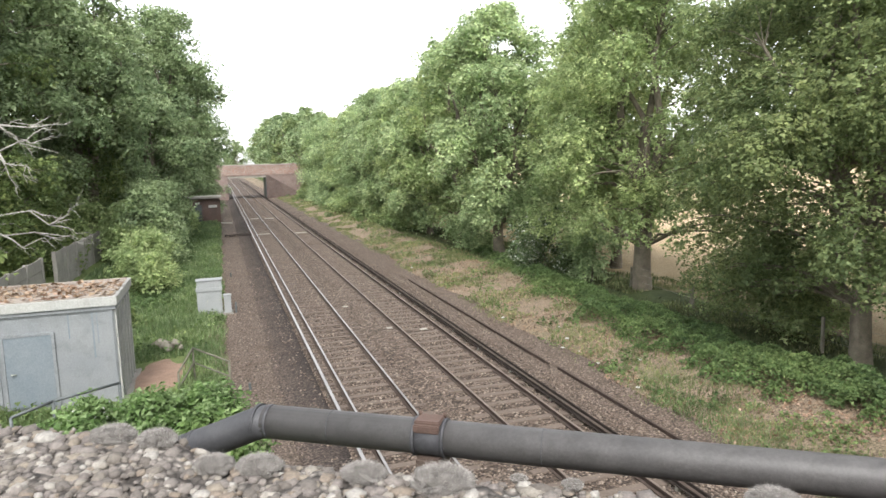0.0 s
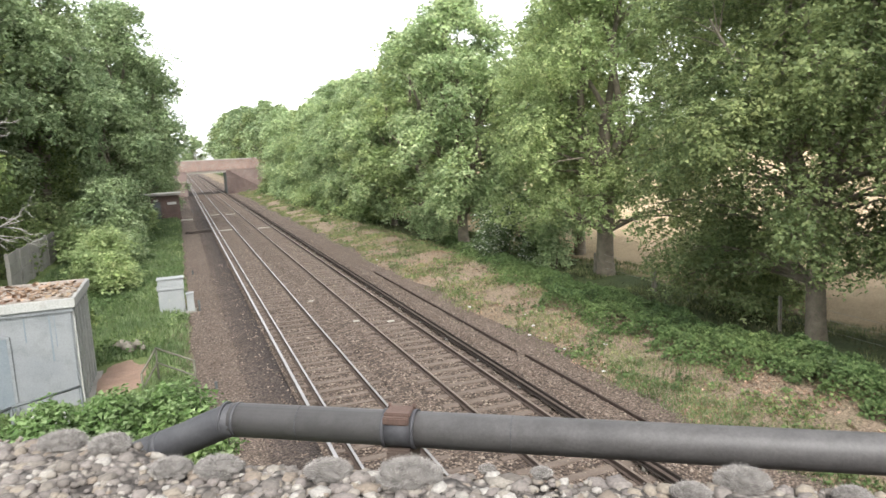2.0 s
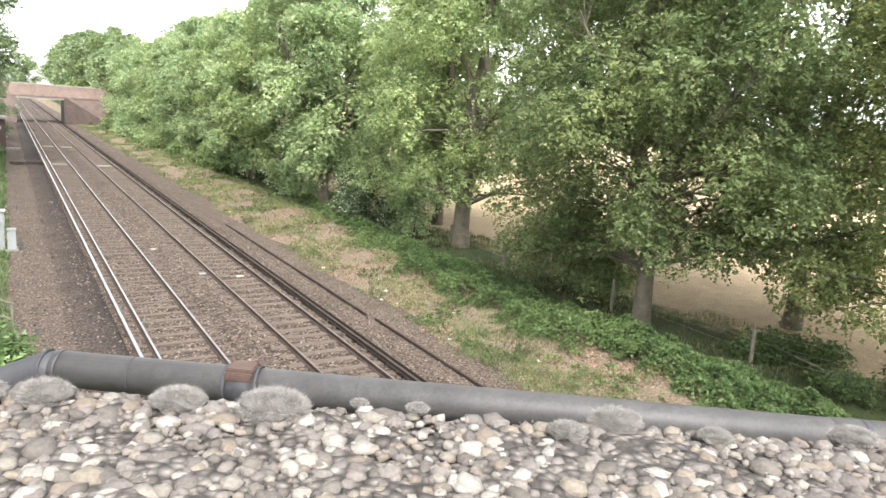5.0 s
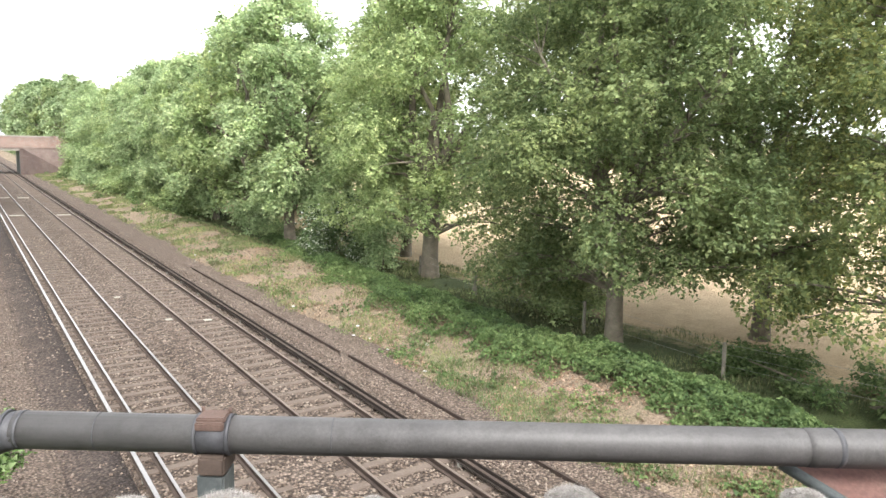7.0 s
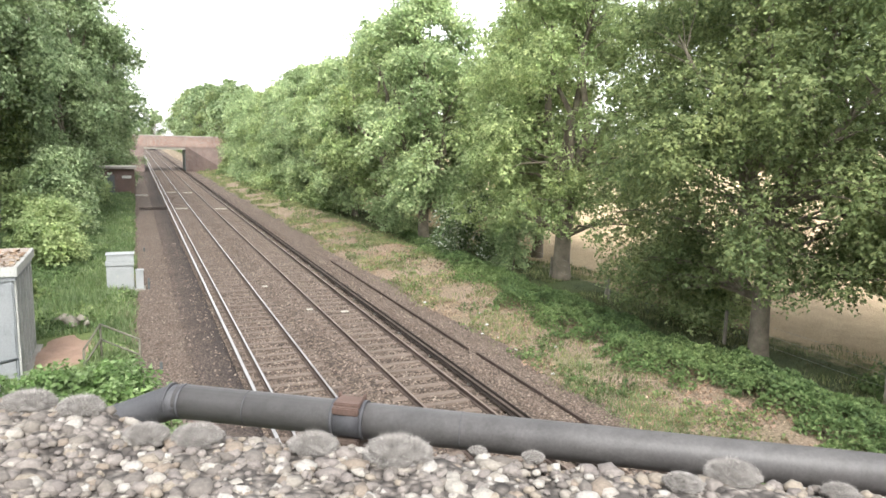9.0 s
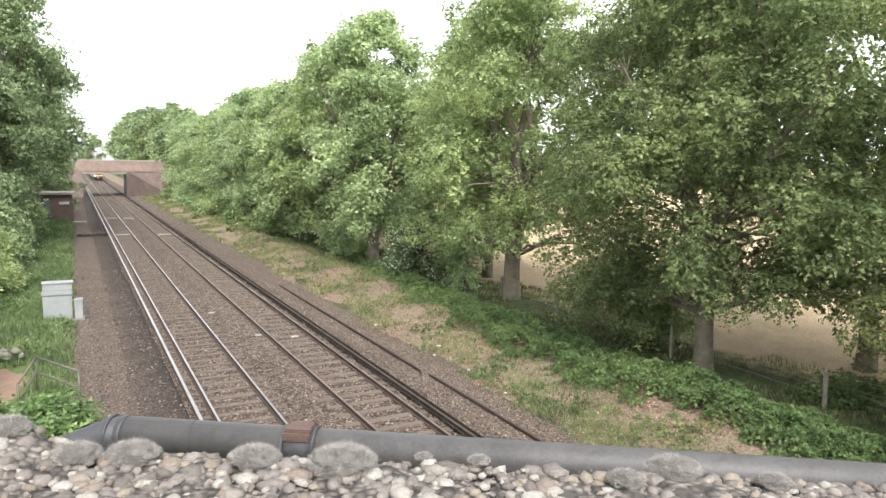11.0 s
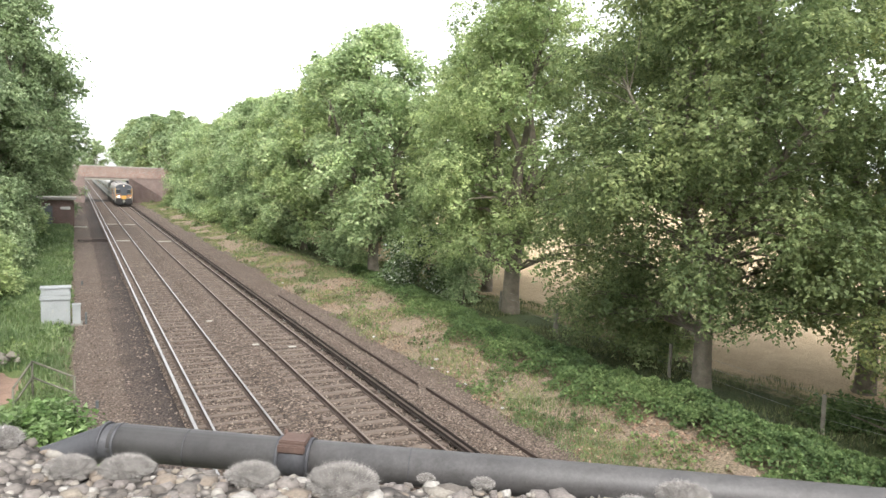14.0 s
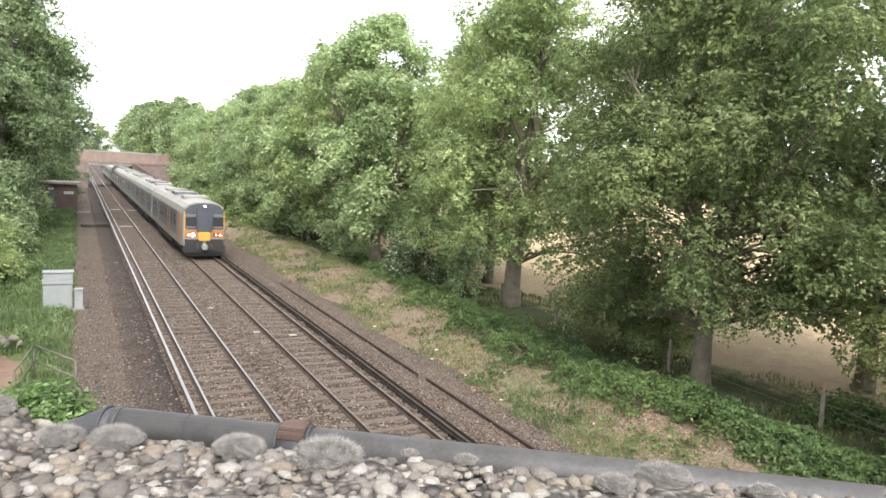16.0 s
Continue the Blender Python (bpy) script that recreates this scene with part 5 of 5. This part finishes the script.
bush(13.4, 66.0, 1.6, 5.0, 2.6, 20, 1.0, 0.28, 4500, M["oak_leaf"], "bushy undergrowth along the bank")
bush(13.0, 85.0, 1.8, 9.0, 3.0, 26, 1.2, 0.32, 5000, M["oak_leaf"], "bushy undergrowth along the bank")
bush(13.0, 112.0, 1.6, 12.0, 2.6, 34, 1.4, 0.36, 6000, M["fresh_leaf"], "bushy undergrowth along the bank")
bush(13.2, 131.0, 1.8, 6.0, 2.0, 20, 1.0, 0.36, 4000, M["oak_leaf"], "bushy undergrowth below the far bridge")
bush(-4.2, 12.2, 1.25, 1.1, 1.25, 18, 0.42, 0.1, 9500, M["bramble"], "bright green bramble bush on the bridge bank", "bramble_bush")
bush(-5.35, 12.7, 1.1, 1.0, 1.15, 18, 0.42, 0.1, 9500, M["bramble"], "bright green bramble bush on the bridge bank", "bramble_bush")
bush(-2.75, 11.6, 0.5, 0.9, 0.7, 9, 0.35, 0.1, 3200, M["bramble"], "bright green bramble bush on the bridge bank", "bramble_bush")
bush(16.8, 9.0, 1.8, 4.0, 0.8, 20, 0.6, 0.13, 9000, M["ivy"], "low leafy scrub below the oak")

# bare grey boughs in front of the dark tree
def bare_bough(start, end, seed):
    """A crooked leafless bough with forking twigs."""
    rng = np.random.default_rng(seed)
    bm = bmesh.new()

    def limb(a, b, w, depth):
        span_ = (b - a).length
        pts = [a] + [a.lerp(b, f) + Vector(rng.normal(size=3) * 0.06 * span_) for f in (0.2, 0.4, 0.6, 0.8)] + [b]
        tube(bm, pts, [w * f for f in (1.0, 0.85, 0.7, 0.52, 0.36, 0.14)], 6, caps=False)
        if depth:
            for p in pts[1:5]:
                for _ in range(int(rng.integers(1, 3))):
                    way = (b - a).normalized() + Vector(rng.normal(size=3) * np.array([0.35, 0.3, 0.55]))
                    limb(p, p + way.normalized() * span_ * rng.uniform(0.2, 0.42), w * 0.45, depth - 1)

    limb(Vector(start), Vector(end), 0.085, 2)
    return tagged(link_mesh("bare_bough", bm, M["dead_wood"]), "bare grey bough reaching out of the dark foliage", "branch", "bare boughs")


for k, (a, b) in enumerate((((-16.5, 36.5, 7.0), (-9.9, 35.8, 7.4)), ((-16.5, 36.5, 4.7), (-9.8, 35.6, 3.6)), ((-15.0, 36.2, 5.2), (-9.6, 35.6, 4.4)), ((-16.0, 37.0, 9.2), (-10.2, 36.4, 9.1)))):
    bare_bough(a, b, 70 + k)


# ---- ground cover ----
def cover(name, count, xr, yr, size, material, label, category, lift, where, seed, power=1.0):
    rng = np.random.default_rng(seed)
    x = rng.uniform(*xr, count)
    y = yr[0] + (yr[1] - yr[0]) * rng.uniform(0, 1, count) ** power
    ok = np.array([where(a, b) for a, b in zip(x, y)])
    x, y = x[ok], y[ok]
    z = np.array([gz(a, b) for a, b in zip(x, y)]) + rng.uniform(0.0, lift, len(x))
    return tagged(leaf_cloud(name, np.stack([x, y, z], 1), np.tile([0, 0, 0.7], (len(x), 1)), size, 0.4, material, None, rng), label, category, kind="stuff")


def blades(name, count, xr, yr, h, material, label, where, seed, power=1.0):
    rng = np.random.default_rng(seed)
    x = rng.uniform(*xr, count)
    y = yr[0] + (yr[1] - yr[0]) * rng.uniform(0, 1, count) ** power
    ok = np.array([where(a, b) for a, b in zip(x, y)])
    x, y = x[ok], y[ok]
    n = len(x)
    p = np.stack([x, y, np.array([gz(a, b) for a, b in zip(x, y)]) - 0.02], 1)
    a = rng.uniform(0, 6.28, n)
    side = np.stack([np.cos(a), np.sin(a), np.zeros(n)], 1) * (0.012 + 0.0008 * (y - 8))[:, None]
    hh = h * rng.uniform(0.5, 1.3, n)
    tip = p + np.stack([rng.normal(size=n) * 0.3 * hh, rng.normal(size=n) * 0.3 * hh, hh], 1)
    v = np.stack([p - side, p + side, tip], 1).reshape(-1, 3)
    return tagged(raw_mesh(name, v, np.arange(n * 3).reshape(-1, 3), material), label, "grass", kind="stuff")


def patchy(x, y, s, k):
    return noise.noise((x * s, y * s * 0.7, 12.0)) > k


def thin(x, y, s):
    """Uneven growth: broad drifts with ragged, thinning edges."""
    return noise.noise((x * s, y * s * 0.7, 12.0)) + 0.45 * noise.noise((x * 1.7, y * 1.4, 4.0)) + 0.5 * noise.noise((x * 7.0, y * 6.0, 2.0))


def bank_growth(x, y):
    """How thick the ivy and brambles grow: 0 on the bare bank, 1 in the middle of the drift."""
    lo = 9.75 + 0.15 * max(0.0, y - 21) + 0.14 * max(0.0, 15 - y) + 0.8 * noise.noise((0.0, y * 0.35, 6.0)) + 0.9 * noise.noise((x * 0.9, y * 0.9, 3.0)) + 0.5 * noise.noise((x * 2.3, y * 2.1, 5.0))
    hi = 13.7 + 0.06 * max(0.0, y - 24) + 0.5 * noise.noise((4.0, y * 0.4, 6.0))
    return ease(x, lo, lo + 0.9) * (1 - ease(x, hi - 0.8, hi + 0.5))


def ivy_bank(name, count, yr, size, seed, power, label):
    """Ivy, nettles and brambles heaped over the bank in uneven hummocks."""
    rng = np.random.default_rng(seed)
    x, y = rng.uniform(8.3, 16.5, count), yr[0] + (yr[1] - yr[0]) * rng.uniform(0, 1, count) ** power
    p = []
    for a, b, k in zip(x, y, rng.uniform(0, 1, count)):
        g = bank_growth(a, b)
        if g > 0.12 and g > 0.9 * k - 0.2:
            hump = 0.42 + 0.38 * noise.noise((a * 0.9, b * 0.7, 21.0)) + 0.26 * noise.noise((a * 2.6, b * 2.4, 8.0))
            p.append((a, b, gz(a, b) + g * max(0.1, hump) * (1 - 0.45 * k * k)))
    p = np.array(p)
    tilt = rng.normal(size=p.shape) * 0.3 + np.array([-0.15, -0.1, 0.75])
    return tagged(leaf_cloud(name, p, tilt, size, 0.4, M["ivy"], None, rng), label, "ground cover", kind="stuff")


ivy_bank("ivy_cover", 300000, (5, 46), 0.082, 41, 1.35, "ground ivy and nettles heaped along the bank")
ivy_bank("far_ivy", 26000, (44, 95), 0.2, 48, 1.0, "low scrub heaped along the far bank")
cover("bank_weeds", 36000, (7.7, 13.0), (6, 60), 0.09, M["ivy"], "small weeds dotted over the dry bank", "ground cover", 0.16, lambda x, y: thin(x, y, 0.8) > 0.22, 49, 1.5)
cover("dry_leaves", 36000, (7.3, 13.0), (6, 55), 0.075, M["dry_leaf"], "dry brown leaves scattered over the bank", "leaf litter", 0.03, lambda x, y: thin(x, y, 0.6) > -0.25, 42, 1.4)
cover("bank_scrub", 15000, (9.0, 15.5), (60, 140), 0.24, M["ivy"], "low scrub covering the far bank", "ground cover", 0.4, lambda x, y: noise.noise((x * 0.7, y * 0.25, 12.0)) > 0.5 - 0.1 * (x - 8), 43)
blades("bank_grass", 95000, (7.0, 13.5), (5, 140), 0.15, M["bank_grass"], "thin tufts of grass on the dry bank", lambda x, y: thin(x, y, 0.5) > -0.02, 44, 1.7)
blades("fresh_grass", 11000, (7.35, 9.6), (9.0, 19.0), 0.12, M["grass"], "fresh green grass at the foot of the bank", lambda x, y: thin(x, y, 0.55) > 0.12 + 0.5 * abs(x - 8.2) - 0.5 * ease(18 - y, 0, 4), 50)
blades("shade_toned_grass", 16000, (12.8, 16.8), (5, 70), 0.17, M["shade_toned_grass"], "sparse grass and stalks under the fence", lambda x, y: thin(x, y, 0.5) > -0.1, 51, 1.4)
blades("verge_grass", 60000, (-10.5, -2.9), (15, 90), 0.27, M["grass"], "long green grass on the verge", lambda x, y: x < -3.3 + 0.3 * noise.noise((1.0, y * 0.6, 2.0)) + 0.25 * noise.noise((3.0, y * 2.5, 2.0)) and not (-6.3 < x < -4.6 and 21.3 < y < 25.6) and not (-11.3 < x < -6.0 and 21.2 < y < 24.6), 45, 1.5)
blades("field_edge_grass", 16000, (15.0, 19.0), (4, 60), 0.2, M["bank_grass"], "rank grass along the field edge", lambda x, y: patchy(x, y, 0.4, -0.1), 46, 1.3)
cover("verge_weeds", 34000, (-10.0, -3.2), (18, 80), 0.12, M["ivy"], "leafy weeds among the verge grass", "ground cover", 0.4, lambda x, y: thin(x, y, 0.5) > 0.1 + 0.04 * (x + 6) and not (-6.3 < x < -4.6 and 21.3 < y < 25.6) and not (-11.3 < x < -6.0 and 21.2 < y < 24.9), 47, 1.3)


# ---- the train ----
def car_outline(w=1.4, low=0.85, high=3.72):
    side = [(w, low), (w, 2.6), (w - 0.03, 2.95), (w - 0.14, 3.3), (w - 0.42, 3.55), (w - 0.85, 3.68), (0.0, high)]
    return side + [(-x, z) for x, z in side[-2::-1]]


def train():
    """Eight coupled cars; the front stands at the origin and looks towards -y."""
    t = tagged(empty("electric_train"), "pale electric multiple-unit train with yellow front, headlamps lit", "train")
    length, gap = 19.9, 0.45
    for c in range(8):
        y0 = c * (length + gap) + (0.9 if c == 0 else 0.0)
        y1 = c * (length + gap) + length
        car = part("car_body", prismed(car_outline(), y0, y1), M["train_white"], t, "pale grey car body")
        bm = bmesh.new()
        up = [(x * 1.004, z + 0.006) for x, z in car_outline() if z > 2.9]
        prism(bm, up, y0 + 0.02, y1 - 0.02)
        part("roof", bm, M["train_roof"], car, "dusty pale roof")
        for s in (-1, 1):
            part("window_band", boxed(s * 1.405 - 0.006, s * 1.405 + 0.006, y0 + (1.6 if c == 0 else 0.4), y1 - 0.4, 1.32, 2.92), M["train_band"], car, "slate window band")
            for k in range(9):
                yy = y0 + 1.9 + k * (y1 - y0 - 2.6) / 9
                if k in (2, 6):
                    part("door", boxed(s * 1.412 - 0.01, s * 1.412 + 0.01, yy, yy + 1.35, 0.95, 2.85, 0.008), M["train_orange"] if c % 4 == 0 and k == 2 else M["train_white"], car, "double sliding door")
                    part("door_window", boxed(s * 1.42 - 0.006, s * 1.42 + 0.006, yy + 0.2, yy + 1.15, 1.8, 2.65), M["glass"], car, "dark door glass")
                else:
                    part("window", boxed(s * 1.414 - 0.006, s * 1.414 + 0.006, yy, yy + 1.45, 1.85, 2.62), M["glass"], car, "dark tinted window")
            part("skirt", boxed(s * 1.3 - 0.04, s * 1.3 + 0.04, y0 + 4.5, y1 - 4.5, 0.35, 0.85, 0.02), M["train_black"], car, "dark underframe boxes")
        for k, yy in enumerate((3.0, 7.6, 13.0)):
            part("roof_unit", boxed(-0.8, 0.8, y0 + yy, y0 + yy + (2.6 if k == 1 else 1.7), 3.66, 3.86, 0.05), M["train_roof"] if k != 1 else M["train_band"], car, "roof equipment pod")
        for yy in (3.2, y1 - y0 - 3.2):
            g = part("bogie", boxed(-1.15, 1.15, y0 + yy - 1.6, y0 + yy + 1.6, 0.3, 0.75, 0.05), M["train_black"], t, "dark bogie frame")
            for a in (-1.2, 1.2):
                for s in (-0.7525, 0.7525):
                    part("wheel", tubed([(s - 0.06, y0 + yy + a, 0.42), (s + 0.06, y0 + yy + a, 0.42)], 0.42, 14), M["rust"], g, "steel wheel")
        if c:
            part("gangway", boxed(-0.75, 0.75, y0 - gap - 0.02, y0 + 0.02, 0.95, 3.3, 0.05), M["gangway"], t, "black gangway bellows")
    # cab end: body tapering forward, with its face
    bm = bmesh.new()
    rings = []
    for y, k, drop in ((0.92, 1.0, 0.0), (0.45, 0.985, 0.02), (0.12, 0.95, 0.07), (0.0, 0.9, 0.14)):
        rings.append([bm.verts.new((x * k, y, 0.85 + (z - 0.85) * (1 - drop * 0.35) if z > 2.5 else z)) for x, z in car_outline()])
    m = len(rings[0])
    for a, b in zip(rings, rings[1:]):
        for k in range(m):
            bm.faces.new((a[k], a[(k + 1) % m], b[(k + 1) % m], b[k]))
    bm.faces.new(rings[-1])
    bmesh.ops.recalc_face_normals(bm, faces=bm.faces[:])
    cab = part("cab", bm, M["train_white"], t, "pale rounded cab end")
    part("cab_roof", prismed([(x * 0.99, z - 0.02) for x, z in car_outline() if z > 3.2], 0.1, 0.95), M["train_roof"], cab, "pale cab roof")
    part("brow", prismed([(x * 0.95, z - 0.1) for x, z in car_outline() if z > 2.9], -0.02, 0.12), M["gangway"], cab, "dark brow over the cab windows")
    for s in (-1, 1):
        w = part("windscreen", boxed(*sorted((s * 0.5, s * 1.19)), -0.03, 0.02, 1.92, 3.0, 0.03), M["glass"], cab, "dark cab windscreen")
        part("sun_blind", boxed(*sorted((s * 0.54, s * 1.15)), -0.036, -0.03, 2.72, 2.94), M["train_band"], w, "grey blind behind the glass")
        part("dashboard_edge", boxed(*sorted((s * 0.54, s * 1.15)), -0.036, -0.03, 1.98, 2.12), M["train_band"], w, "grey desk edge behind the glass")
        part("window_post", boxed(*sorted((s * 1.19, s * 1.26)), -0.035, 0.03, 1.9, 3.05, 0.01), M["train_yellow"], cab, "thin yellow corner post")
        part("lower_panel", boxed(*sorted((s * 0.42, s * 1.24)), -0.03, 0.02, 1.36, 1.9, 0.03), M["train_orange"], cab, "orange lower cab panel")
        part("lamp_cluster", boxed(*sorted((s * 0.55, s * 1.12)), -0.05, 0.0, 1.46, 1.68, 0.03), M["train_black"], cab, "black lamp housing")
        part("cab_door", boxed(s * 1.4 - 0.012, s * 1.4 + 0.012, 1.1, 1.8, 0.95, 2.9, 0.006), M["train_orange"], cab, "orange cab door")
        part("wiper", tubed([(s * 0.55, -0.05, 2.0), (s * 0.85, -0.05, 2.7)], 0.014, 5), M["train_black"], cab, "wiper arm")
        part("buffer_beam", boxed(*sorted((s * 0.02, s * 1.3)), -0.05, 0.5, 0.32, 1.36, 0.08), M["train_black"], cab, "black front skirt")
        part("air_hose", tubed([(s * 0.4, -0.07, 1.0), (s * 0.45, -0.16, 0.7), (s * 0.3, -0.1, 0.5)], 0.03, 6), M["gangway"], cab, "hanging rubber hose")
        part("step_bracket", boxed(*sorted((s * 0.75, s * 1.15)), -0.16, 0.0, 0.42, 0.5, 0.01), M["train_black"], cab, "small steel step")
    part("gangway_door", boxed(-0.5, 0.5, -0.14, 0.1, 1.74, 3.42, 0.05), M["gangway"], cab, "dark rubber gangway surround")
    part("gangway_panel", boxed(-0.36, 0.36, -0.15, 0.1, 1.18, 1.76, 0.03), M["train_yellow"], cab, "bright yellow gangway panel")
    for x, r, mm in ((-0.72, 0.12, "headlight"), (-0.99, 0.07, "taillight"), (0.72, 0.05, "taillight"), (0.99, 0.07, "taillight")):
        part("headlamp", tubed([(x, -0.07, 1.56), (x, -0.03, 1.56)], r, 14), M[mm], cab, "lit headlamp")
    part("top_lamp", tubed([(0.0, -0.14, 3.42), (0.0, 0.1, 3.42)], 0.07, 12), M["taillight"], cab, "lit marker lamp over the gangway")
    part("coupler", boxed(-0.16, 0.16, -0.45, 0.3, 0.62, 0.95, 0.05), M["galv"], cab, "steel coupler head")
    part("snow_guard", boxed(-1.1, 1.1, 0.1, 0.2, 0.15, 0.5, 0.03), M["train_black"], cab, "obstacle deflector")
    return t


emu = train()


def motions():
    walk(emu, [(t, pose(4.1625, 46.9 + 40.0 * (16 - t), 0)) for t in range(17)])


motions()
